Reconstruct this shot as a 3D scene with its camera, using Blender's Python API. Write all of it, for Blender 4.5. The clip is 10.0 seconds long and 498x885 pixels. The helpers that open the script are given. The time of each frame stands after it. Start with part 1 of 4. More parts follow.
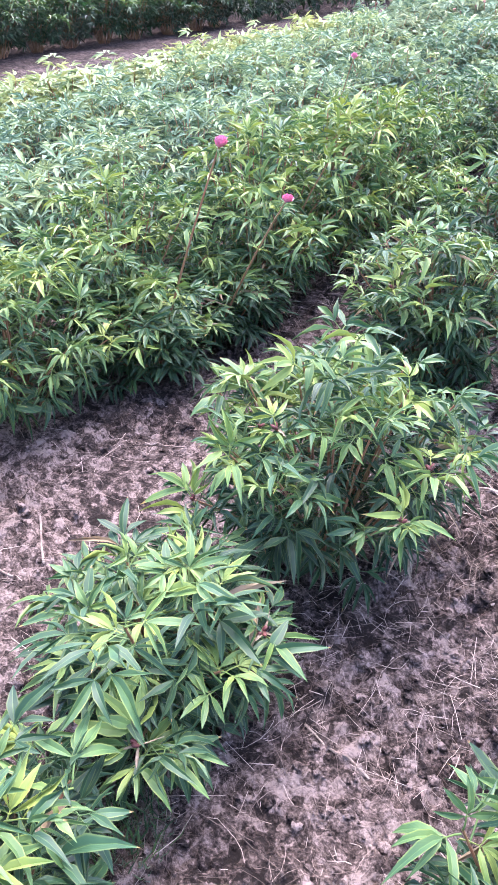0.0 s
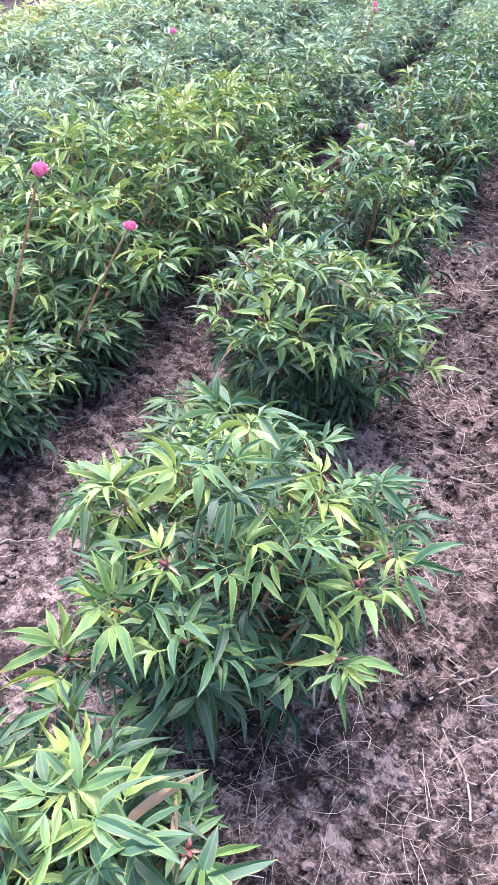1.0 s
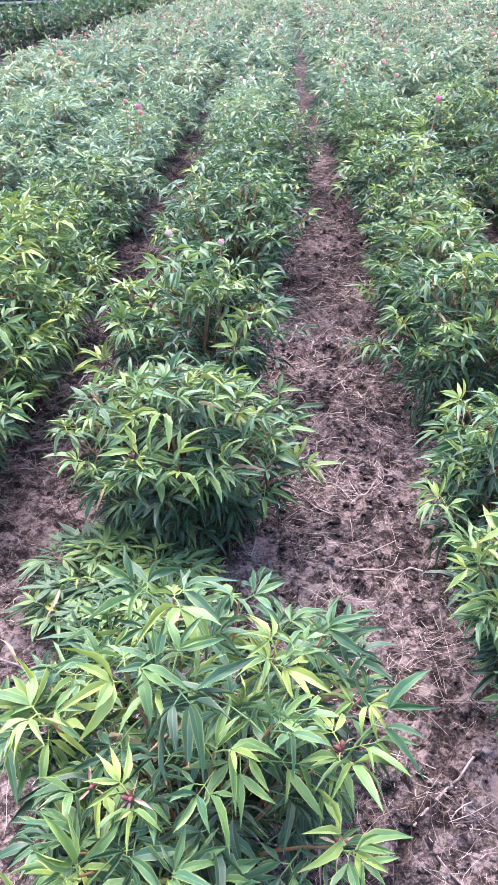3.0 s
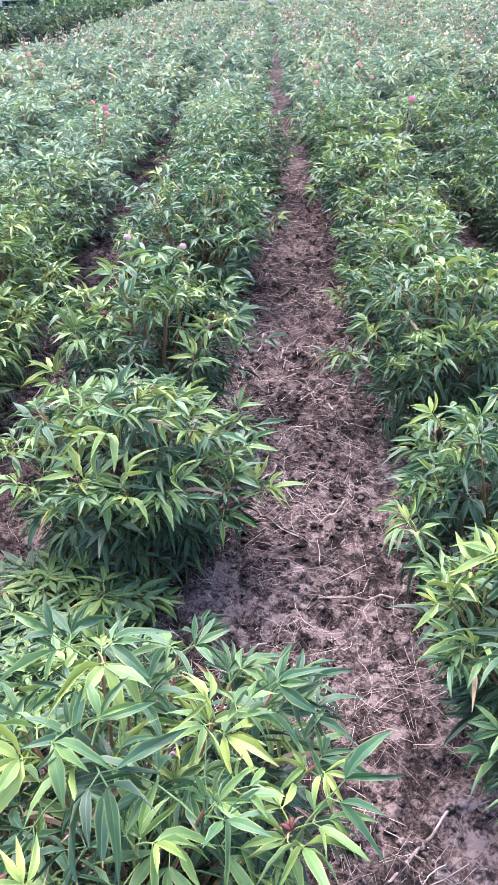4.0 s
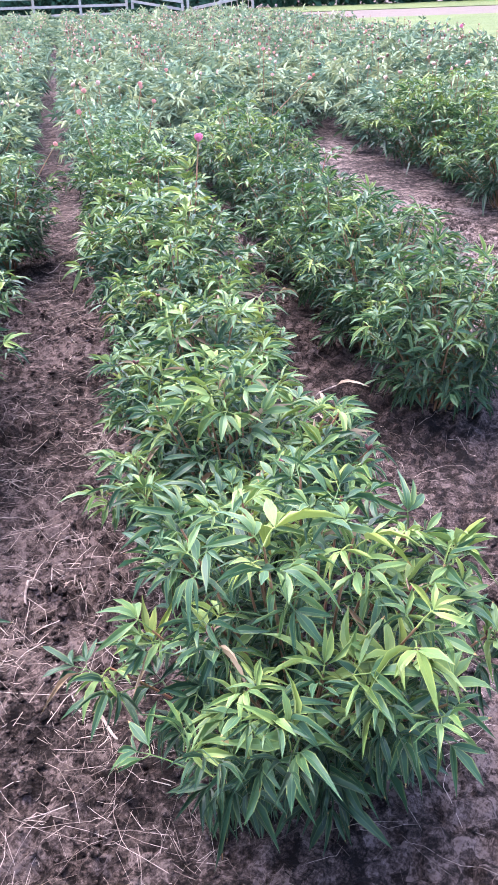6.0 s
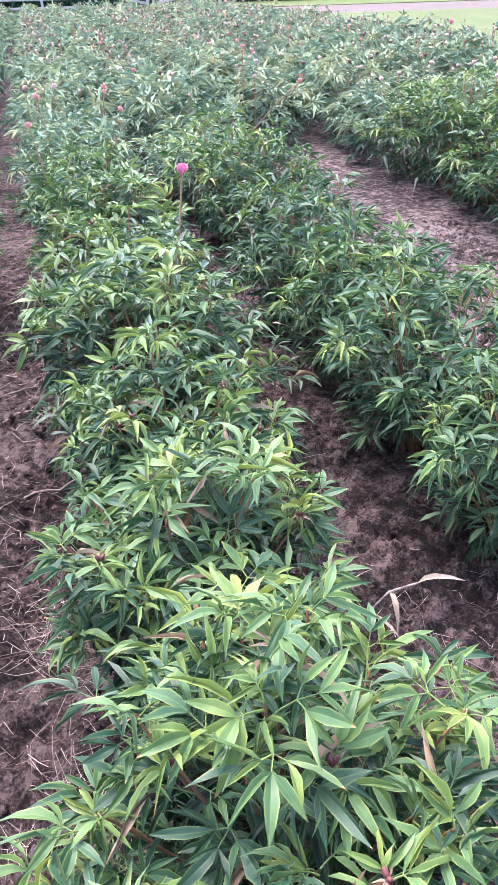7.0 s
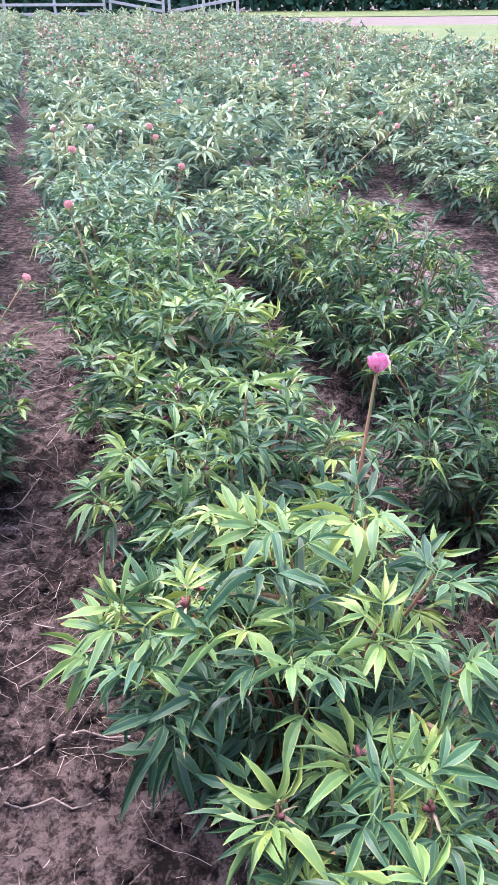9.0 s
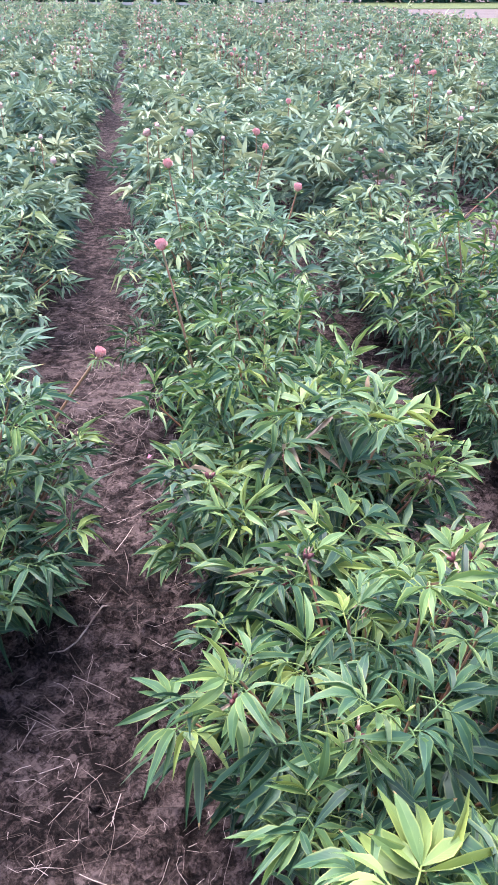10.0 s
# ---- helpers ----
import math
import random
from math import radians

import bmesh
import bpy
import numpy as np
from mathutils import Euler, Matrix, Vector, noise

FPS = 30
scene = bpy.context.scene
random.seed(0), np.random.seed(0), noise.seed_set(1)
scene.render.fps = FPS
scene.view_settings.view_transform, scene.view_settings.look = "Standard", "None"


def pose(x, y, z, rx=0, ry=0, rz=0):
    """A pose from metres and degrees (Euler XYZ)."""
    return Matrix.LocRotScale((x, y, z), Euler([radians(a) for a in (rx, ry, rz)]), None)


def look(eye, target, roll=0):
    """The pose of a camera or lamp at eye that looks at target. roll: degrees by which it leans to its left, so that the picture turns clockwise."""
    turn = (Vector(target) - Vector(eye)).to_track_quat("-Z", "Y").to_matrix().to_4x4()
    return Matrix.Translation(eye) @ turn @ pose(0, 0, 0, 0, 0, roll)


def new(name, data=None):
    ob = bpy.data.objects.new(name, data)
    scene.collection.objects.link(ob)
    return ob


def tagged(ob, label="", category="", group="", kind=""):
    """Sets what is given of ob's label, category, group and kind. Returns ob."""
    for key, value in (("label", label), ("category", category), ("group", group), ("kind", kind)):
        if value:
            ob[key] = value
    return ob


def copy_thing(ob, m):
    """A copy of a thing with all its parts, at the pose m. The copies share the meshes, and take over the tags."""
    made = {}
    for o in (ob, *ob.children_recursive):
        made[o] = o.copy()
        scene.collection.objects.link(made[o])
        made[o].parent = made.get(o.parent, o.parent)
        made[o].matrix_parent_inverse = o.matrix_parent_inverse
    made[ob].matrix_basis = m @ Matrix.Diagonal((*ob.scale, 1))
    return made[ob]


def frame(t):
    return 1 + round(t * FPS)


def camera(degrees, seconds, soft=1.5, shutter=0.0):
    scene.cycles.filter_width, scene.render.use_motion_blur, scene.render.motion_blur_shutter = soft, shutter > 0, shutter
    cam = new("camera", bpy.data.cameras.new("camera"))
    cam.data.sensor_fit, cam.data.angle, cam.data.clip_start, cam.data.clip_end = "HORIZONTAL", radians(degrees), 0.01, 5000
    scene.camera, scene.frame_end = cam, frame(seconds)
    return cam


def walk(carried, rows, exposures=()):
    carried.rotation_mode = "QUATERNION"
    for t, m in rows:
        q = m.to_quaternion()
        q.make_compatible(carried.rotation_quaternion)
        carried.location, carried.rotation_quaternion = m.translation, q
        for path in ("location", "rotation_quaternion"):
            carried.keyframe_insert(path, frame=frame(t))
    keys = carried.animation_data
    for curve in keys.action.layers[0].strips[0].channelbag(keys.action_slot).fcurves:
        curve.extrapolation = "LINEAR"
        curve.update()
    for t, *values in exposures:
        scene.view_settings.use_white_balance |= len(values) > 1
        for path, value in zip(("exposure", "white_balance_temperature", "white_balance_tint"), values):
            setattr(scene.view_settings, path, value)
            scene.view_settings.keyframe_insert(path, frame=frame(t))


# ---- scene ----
cam = camera(36.6, 10.0, soft=1.6)
PATH = [
    (0, (0.288, 0.152, 1.506), (-0.698, 1.454, 0.353), 0.8),
    (0.5, (0.061, 0.364, 1.535), (-0.667, 1.771, 0.314), 1.3),
    (1, (-0.028, 0.529, 1.528), (-0.656, 1.988, 0.313), 2.0),
    (1.5, (-0.1, 0.725, 1.526), (-0.864, 2.17, 0.373), -0.8),
    (2, (-0.185, 0.742, 1.561), (-0.697, 2.304, 0.422), -2.7),
    (2.5, (-0.235, 0.678, 1.586), (-0.509, 2.31, 0.462), -1.6),
    (2.7, (-0.243, 0.672, 1.6), (-0.492, 2.326, 0.504), -1.7),
    (3.8, (-0.204, 0.766, 1.57), (-0.378, 2.467, 0.532), -1.5),
    (4, (-0.183, 0.845, 1.542), (-0.363, 2.536, 0.49), -1.6),
    (4.5, (-0.03, 1.229, 1.572), (-0.211, 2.913, 0.508), -2.8),
    (5, (0.043, 1.609, 1.541), (-0.01, 3.315, 0.499), -2.6),
    (5.5, (0.019, 1.995, 1.537), (0.152, 3.704, 0.506), -1.7),
    (5.7, (0.033, 2.148, 1.503), (0.213, 3.851, 0.47), -1.7),
    (6.8, (0.122, 3.275, 1.392), (0.391, 4.958, 0.346), -1.6),
    (7, (0.096, 3.425, 1.405), (0.388, 5.103, 0.357), -1.4),
    (7.5, (0.043, 3.75, 1.402), (0.374, 5.424, 0.358), -1.2),
    (8, (0.048, 4.15, 1.428), (0.366, 5.828, 0.387), -0.7),
    (8.5, (-0.022, 4.512, 1.431), (0.269, 6.197, 0.393), -0.2),
    (9, (-0.108, 4.869, 1.463), (0.187, 6.555, 0.429), -0.1),
    (9.5, (-0.132, 5.283, 1.409), (0.106, 6.977, 0.373), 0.1),
    (10, (-0.156, 5.633, 1.424), (-0.049, 7.332, 0.375), 0.1),
]
walk(cam, [(t, look(eye, target, roll)) for t, eye, target, roll in PATH], exposures=((0.0, 3.24, 6180, 27), (2.5, 3.24, 6200, 26), (4.0, 3.14, 6210, 26), (5.0, 3.26, 6200, 27), (7.0, 3.07, 6200, 27), (8.5, 3.09, 6170, 27), (10.0, 2.92, 6130, 27)))

# ---- light ----
world = bpy.data.worlds.new("sky")
scene.world = world
world.use_nodes = True
wn = world.node_tree.nodes
sky = wn.new("ShaderNodeTexSky")
sky.sky_type = "NISHITA"
sky.sun_disc = False
SUN_UP, SUN_ROUND = 66.0, -28.0
sky.sun_elevation, sky.sun_rotation = radians(SUN_UP), radians(SUN_ROUND)
sky.air_density, sky.dust_density, sky.ozone_density = 1.0, 2.0, 1.5
world.node_tree.links.new(sky.outputs[0], wn["Background"].inputs[0])
wn["Background"].inputs[1].default_value = 0.15
sun = new("sun", bpy.data.lights.new("sun", "SUN"))
sun.data.energy, sun.data.angle, sun.data.color = 1.5, radians(60), (1.0, 0.97, 0.93)
a, e = radians(SUN_ROUND), radians(SUN_UP)
sun.matrix_basis = look((0, 0, 20), (-20 * math.sin(a) * math.cos(e), -20 * math.cos(a) * math.cos(e), 20 - 20 * math.sin(e)))

# ---- materials ----


def material(name, rough=0.7, spec=0.4):
    m = bpy.data.materials.new(name)
    m.use_nodes = True
    b = m.node_tree.nodes["Principled BSDF"]
    b.inputs["Roughness"].default_value = rough
    b.inputs["Specular IOR Level"].default_value = spec
    return m, m.node_tree.nodes, m.node_tree.links, b


def node(nodes, kind, **values):
    n = nodes.new(kind)
    for key, value in values.items():
        n.inputs[key].default_value = value
    return n


def ramp(nodes, stops):
    r = nodes.new("ShaderNodeValToRGB")
    while len(r.color_ramp.elements) < len(stops):
        r.color_ramp.elements.new(0.5)
    for el, (p, c) in zip(r.color_ramp.elements, stops):
        el.position, el.color = p, (*c, 1)
    return r


def maths(nodes, links, op, a, b):
    n = nodes.new("ShaderNodeMath")
    n.operation = op
    for i, v in enumerate((a, b)):
        if isinstance(v, (int, float)):
            n.inputs[i].default_value = v
        else:
            links.new(v, n.inputs[i])
    return n.outputs[0]


def noisy(name, stops, scale, rough=0.8, spec=0.3, bump=0.3, fine=8.0, dist=0.01, pieces=0.0):
    """Two scales of noise over a colour ramp, with fine relief."""
    m, ns, ln, b = material(name, rough, spec)
    co = ns.new("ShaderNodeTexCoord")
    n1 = node(ns, "ShaderNodeTexNoise", Scale=scale, Detail=6.0, Roughness=0.6)
    n2 = node(ns, "ShaderNodeTexNoise", Scale=scale * fine, Detail=8.0, Roughness=0.7)
    for n in (n1, n2):
        ln.new(co.outputs["Object"], n.inputs["Vector"])
    mix = maths(ns, ln, "ADD", maths(ns, ln, "MULTIPLY", n1.outputs[0], 0.55), maths(ns, ln, "MULTIPLY", n2.outputs[0], 0.45))
    if pieces:
        geo = ns.new("ShaderNodeNewGeometry")
        mix = maths(ns, ln, "ADD", mix, maths(ns, ln, "MULTIPLY", maths(ns, ln, "SUBTRACT", geo.outputs["Random Per Island"], 0.5), pieces))
    r = ramp(ns, stops)
    ln.new(mix, r.inputs[0])
    ln.new(r.outputs[0], b.inputs["Base Color"])
    bp = node(ns, "ShaderNodeBump", Strength=bump, Distance=dist)
    ln.new(n2.outputs[0], bp.inputs["Height"])
    ln.new(bp.outputs[0], b.inputs["Normal"])
    return m


def leaf_material(name, stops, rough=0.34, spec=0.27):
    """Glossy leaf: tint 0 old and dark to 1 young and yellow-green; pale midrib, faint side veins, light shining through."""
    m, ns, ln, b = material(name, rough, spec)
    b.inputs["Sheen Weight"].default_value, b.inputs["Sheen Roughness"].default_value = 0.05, 0.45
    tint = ns.new("ShaderNodeAttribute")
    tint.attribute_name = "tint"
    info = ns.new("ShaderNodeObjectInfo")
    co = ns.new("ShaderNodeTexCoord")
    uv = ns.new("ShaderNodeUVMap")
    uv.uv_map = "leaf"
    sep = ns.new("ShaderNodeSeparateXYZ")
    ln.new(uv.outputs[0], sep.inputs[0])
    blot = node(ns, "ShaderNodeTexNoise", Scale=22.0, Detail=4.0)
    ln.new(co.outputs["Object"], blot.inputs["Vector"])
    t = maths(ns, ln, "ADD", tint.outputs["Fac"], maths(ns, ln, "MULTIPLY", maths(ns, ln, "SUBTRACT", info.outputs["Random"], 0.5), 0.22))
    t = maths(ns, ln, "ADD", t, maths(ns, ln, "MULTIPLY", maths(ns, ln, "SUBTRACT", blot.outputs[0], 0.5), 0.45))
    col = ramp(ns, stops)
    ln.new(t, col.inputs[0])
    across = maths(ns, ln, "ABSOLUTE", maths(ns, ln, "SUBTRACT", sep.outputs[0], 0.5), 0)
    rib = node(ns, "ShaderNodeMapRange")
    rib.inputs[1].default_value, rib.inputs[2].default_value = 0.07, 0.015
    ln.new(across, rib.inputs[0])
    wave = maths(ns, ln, "SINE", maths(ns, ln, "MULTIPLY", maths(ns, ln, "SUBTRACT", sep.outputs[1], maths(ns, ln, "MULTIPLY", across, 0.5)), 75.0), 0)
    mixc = ns.new("ShaderNodeMixRGB")
    ln.new(maths(ns, ln, "MULTIPLY", rib.outputs[0], 0.17), mixc.inputs[0])
    ln.new(col.outputs[0], mixc.inputs[1])
    mixc.inputs[2].default_value = (0.20, 0.30, 0.09, 1)
    # pale margin: yellowing leaf edge, with the bright edge highlight painted in
    rim = node(ns, "ShaderNodeMapRange")
    rim.inputs[1].default_value, rim.inputs[2].default_value = 0.38, 0.48
    ln.new(across, rim.inputs[0])
    mixr = ns.new("ShaderNodeMixRGB")
    ln.new(maths(ns, ln, "MULTIPLY", rim.outputs[0], maths(ns, ln, "ADD", maths(ns, ln, "MULTIPLY", tint.outputs["Fac"], 0.6), 0.07)), mixr.inputs[0])
    ln.new(mixc.outputs[0], mixr.inputs[1])
    mixr.inputs[2].default_value = (0.30, 0.33, 0.07, 1)
    # bronzed, dried tips on some leaves
    dry = maths(ns, ln, "MULTIPLY", maths(ns, ln, "GREATER_THAN", blot.outputs[0], 0.60), maths(ns, ln, "GREATER_THAN", sep.outputs[1], 0.90))
    mixd = ns.new("ShaderNodeMixRGB")
    ln.new(maths(ns, ln, "MULTIPLY", dry, 0.7), mixd.inputs[0])
    ln.new(mixr.outputs[0], mixd.inputs[1])
    mixd.inputs[2].default_value = (0.28, 0.16, 0.06, 1)
    # here and there a withered, straw-coloured leaflet, told by a tint below zero
    mixw = ns.new("ShaderNodeMixRGB")
    ln.new(maths(ns, ln, "MULTIPLY", maths(ns, ln, "LESS_THAN", tint.outputs["Fac"], -0.5), 0.75), mixw.inputs[0])
    ln.new(mixd.outputs[0], mixw.inputs[1])
    mixw.inputs[2].default_value = (0.27, 0.19, 0.11, 1)
    mixd = mixw
    ln.new(mixd.outputs[0], b.inputs["Base Color"])
    bp = node(ns, "ShaderNodeBump", Strength=0.06, Distance=0.001)
    ln.new(maths(ns, ln, "ADD", wave, maths(ns, ln, "MULTIPLY", blot.outputs[0], 2.0)), bp.inputs["Height"])
    ln.new(bp.outputs[0], b.inputs["Normal"])
    rg = maths(ns, ln, "ADD", maths(ns, ln, "MULTIPLY", blot.outputs[0], 0.3), rough)
    ln.new(rg, b.inputs["Roughness"])
    tr = ns.new("ShaderNodeBsdfTranslucent")
    hue = node(ns, "ShaderNodeHueSaturation", Hue=0.485, Saturation=1.1, Value=1.4)
    ln.new(mixd.outputs[0], hue.inputs["Color"])
    ln.new(hue.outputs[0], tr.inputs[0])
    mx = ns.new("ShaderNodeMixShader")
    mx.inputs[0].default_value = 0.15
    ln.new(b.outputs[0], mx.inputs[1])
    ln.new(tr.outputs[0], mx.inputs[2])
    ln.new(mx.outputs[0], ns["Material Output"].inputs[0])
    return m


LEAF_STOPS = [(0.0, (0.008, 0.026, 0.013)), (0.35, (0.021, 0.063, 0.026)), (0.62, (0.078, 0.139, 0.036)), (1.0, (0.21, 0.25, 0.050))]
# the same leaf paled and greyed in two steps: distance haze in the colour
HALF_HAZE_STOPS = [(0.0, (0.026, 0.056, 0.039)), (0.35, (0.075, 0.134, 0.076)), (0.62, (0.160, 0.222, 0.104)), (1.0, (0.29, 0.325, 0.13))]
HAZE_STOPS = [(0.0, (0.036, 0.072, 0.051)), (0.35, (0.105, 0.164, 0.102)), (0.62, (0.192, 0.242, 0.136)), (1.0, (0.31, 0.325, 0.168))]
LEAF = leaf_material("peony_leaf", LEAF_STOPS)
LEAF_HALF_HAZE = leaf_material("half_hazed_peony_leaf", HALF_HAZE_STOPS, 0.45, 0.24)
LEAF_HAZE = leaf_material("hazed_peony_leaf", HAZE_STOPS, 0.58, 0.14)
STEM = noisy("peony_stem", [(0.3, (0.11, 0.10, 0.03)), (0.5, (0.20, 0.10, 0.05)), (0.7, (0.24, 0.07, 0.045))], 6.0, 0.5, 0.4, 0.1)
POD = noisy("seed_pod", [(0.3, (0.045, 0.018, 0.016)), (0.55, (0.12, 0.035, 0.032)), (0.75, (0.13, 0.09, 0.04))], 40.0, 0.6, 0.3, 0.1)
PETAL = noisy("petal_pink", [(0.3, (0.58, 0.10, 0.20)), (0.55, (0.72, 0.24, 0.35)), (0.8, (0.80, 0.45, 0.52))], 60.0, 0.6, 0.3, 0.1)
PALE = noisy("petal_pale", [(0.3, (0.58, 0.34, 0.31)), (0.6, (0.70, 0.48, 0.43)), (0.8, (0.74, 0.6, 0.52))], 60.0, 0.6, 0.3, 0.1)
FADED = noisy("petal_faded", [(0.3, (0.56, 0.20, 0.18)), (0.6, (0.72, 0.37, 0.33)), (0.8, (0.6, 0.42, 0.34))], 60.0, 0.7, 0.2, 0.1)
DRY_LEAF = noisy("dry_leaf", [(0.3, (0.11, 0.075, 0.045)), (0.5, (0.20, 0.15, 0.10)), (0.7, (0.31, 0.25, 0.19))], 20.0, 0.8, 0.2, 0.2)
HEAD = noisy("spent_head", [(0.3, (0.10, 0.05, 0.04)), (0.5, (0.36, 0.19, 0.15)), (0.7, (0.52, 0.33, 0.27))], 30.0, 0.8, 0.2, 0.2, pieces=0.6)
STRAW = noisy("straw", [(0.35, (0.06, 0.043, 0.035)), (0.5, (0.15, 0.112, 0.094)), (0.68, (0.38, 0.31, 0.265))], 9.0, 0.8, 0.2, 0.2, pieces=0.45)
LAWN = noisy("lawn_grass", [(0.3, (0.050, 0.068, 0.024)), (0.5, (0.072, 0.092, 0.032)), (0.75, (0.115, 0.125, 0.046))], 0.5, 0.9, 0.1, 0.6, 30.0, 0.05)
TRACK = noisy("bare_track", [(0.3, (0.075, 0.058, 0.047)), (0.7, (0.12, 0.095, 0.08))], 0.8, 0.95, 0.1, 0.4, 12.0, 0.03)
WOOD = noisy("weathered_wood", [(0.3, (0.19, 0.18, 0.155)), (0.7, (0.35, 0.33, 0.295))], 3.0, 0.85, 0.2, 0.4)
HEDGE = noisy("hedge_leaf", [(0.3, (0.010, 0.030, 0.022)), (0.6, (0.025, 0.065, 0.035)), (0.8, (0.06, 0.12, 0.05))], 1.2, 0.9, 0.08, 0.1)


def soil_material(name, gain):
    m, ns, ln, b = material(name, 0.95, 0.12)
    co = ns.new("ShaderNodeNewGeometry")
    big = node(ns, "ShaderNodeTexNoise", Scale=1.6, Detail=5.0, Roughness=0.6)
    mid = node(ns, "ShaderNodeTexNoise", Scale=22.0, Detail=8.0, Roughness=0.7)
    grain = node(ns, "ShaderNodeTexVoronoi", Scale=70.0)
    lump = node(ns, "ShaderNodeTexVoronoi", Scale=24.0)
    for n in (big, mid, grain, lump):
        ln.new(co.outputs["Position"], n.inputs["Vector"])
    fine = node(ns, "ShaderNodeTexNoise", Scale=130.0, Detail=5.0, Roughness=0.7)
    ln.new(co.outputs["Position"], fine.inputs["Vector"])
    v = maths(ns, ln, "ADD", maths(ns, ln, "MULTIPLY", big.outputs[0], 0.4), maths(ns, ln, "MULTIPLY", mid.outputs[0], 0.6))
    v = maths(ns, ln, "ADD", v, maths(ns, ln, "MULTIPLY", maths(ns, ln, "SUBTRACT", fine.outputs[0], 0.5), 0.62))
    for scale, share in ((17.0, 0.12), (45.0, 0.15)):
        cell = node(ns, "ShaderNodeTexVoronoi", Scale=scale)
        ln.new(co.outputs["Position"], cell.inputs["Vector"])
        tone = ns.new("ShaderNodeSeparateColor")
        ln.new(cell.outputs["Color"], tone.inputs[0])
        v = maths(ns, ln, "ADD", v, maths(ns, ln, "MULTIPLY", maths(ns, ln, "SUBTRACT", tone.outputs[0], 0.5), share))
    r = ramp(ns, [(p, tuple(gain * q for q in c)) for p, c in ((0.39, (0.026, 0.019, 0.017)), (0.47, (0.090, 0.066, 0.058)), (0.54, (0.185, 0.138, 0.122)), (0.62, (0.38, 0.295, 0.268)))])
    ln.new(v, r.inputs[0])
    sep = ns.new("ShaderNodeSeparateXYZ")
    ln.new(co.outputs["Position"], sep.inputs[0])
    # soil tone darkens with y, its edge broken by noise
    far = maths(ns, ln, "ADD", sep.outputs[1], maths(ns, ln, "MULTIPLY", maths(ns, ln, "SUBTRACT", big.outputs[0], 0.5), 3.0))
    darken_y = node(ns, "ShaderNodeMapRange")
    darken_y.inputs[1].default_value, darken_y.inputs[2].default_value = 1.2, 4.2
    ln.new(far, darken_y.inputs[0])
    # less of that darkening from x = 1.0 out to 1.7
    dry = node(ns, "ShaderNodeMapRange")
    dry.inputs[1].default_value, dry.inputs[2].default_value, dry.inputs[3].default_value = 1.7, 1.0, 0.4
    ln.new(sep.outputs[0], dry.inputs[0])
    darkened = ns.new("ShaderNodeMixRGB")
    darkened.blend_type = "MULTIPLY"
    ln.new(maths(ns, ln, "MULTIPLY", darken_y.outputs[0], dry.outputs[0]), darkened.inputs[0])
    ln.new(r.outputs[0], darkened.inputs[1])
    darkened.inputs[2].default_value = (0.49, 0.465, 0.46, 1)
    ln.new(darkened.outputs[0], b.inputs["Base Color"])
    h = maths(ns, ln, "ADD", maths(ns, ln, "MULTIPLY", mid.outputs[0], 1.0), maths(ns, ln, "MULTIPLY", grain.outputs["Distance"], -0.35))
    h = maths(ns, ln, "ADD", h, maths(ns, ln, "MULTIPLY", lump.outputs["Distance"], -0.45))
    h = maths(ns, ln, "ADD", h, maths(ns, ln, "MULTIPLY", fine.outputs[0], 0.5))
    bp = node(ns, "ShaderNodeBump", Strength=1.0, Distance=0.018)
    ln.new(h, bp.inputs["Height"])
    ln.new(bp.outputs[0], b.inputs["Normal"])
    return m


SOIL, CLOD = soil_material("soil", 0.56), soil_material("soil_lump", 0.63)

# ---- plan ----
SLANT = -0.07          # rows drift this far in x for each metre of y


def row_x(u, y):
    return u + SLANT * y


def part(name, mesh, mat, parent=None, label=""):
    if isinstance(mesh, bmesh.types.BMesh):
        bm, mesh = mesh, bpy.data.meshes.new(name)
        bm.to_mesh(mesh)
        bm.free()
    if mat and not mesh.materials:
        mesh.materials.append(mat)
    ob = new(name, mesh)
    ob.parent = parent
    return tagged(ob, label)


def to_mesh(name, verts, faces, mat, tint=None, uv=None, smooth=True):
    """A mesh from numpy arrays; faces are triangles, or quads with their last corner repeated for triangles."""
    me = bpy.data.meshes.new(name)
    n = len(faces)
    if faces.shape[1] == 4:
        tri = faces[:, 2] == faces[:, 3]
        counts = np.where(tri, 3, 4)
        flat = faces.reshape(-1)
        keep = np.ones((n, 4), bool)
        keep[tri, 3] = False
        loops = flat[keep.reshape(-1)]
    else:
        counts = np.full(n, faces.shape[1])
        loops = faces.reshape(-1)
    me.vertices.add(len(verts))
    me.vertices.foreach_set("co", np.ascontiguousarray(verts, np.float32).reshape(-1))
    me.loops.add(len(loops))
    me.loops.foreach_set("vertex_index", loops.astype(np.int32))
    me.polygons.add(n)
    me.polygons.foreach_set("loop_start", np.concatenate(([0], np.cumsum(counts)[:-1])).astype(np.int32))
    me.polygons.foreach_set("use_smooth", np.full(n, smooth))
    if tint is not None:
        me.attributes.new("tint", "FLOAT", "POINT").data.foreach_set("value", np.ascontiguousarray(tint, np.float32))
    if uv is not None:
        layer = me.uv_layers.new(name="leaf")
        layer.data.foreach_set("uv", np.ascontiguousarray(uv[loops], np.float32).reshape(-1))
    me.update(calc_edges=True)
    me.materials.append(mat)
    return me


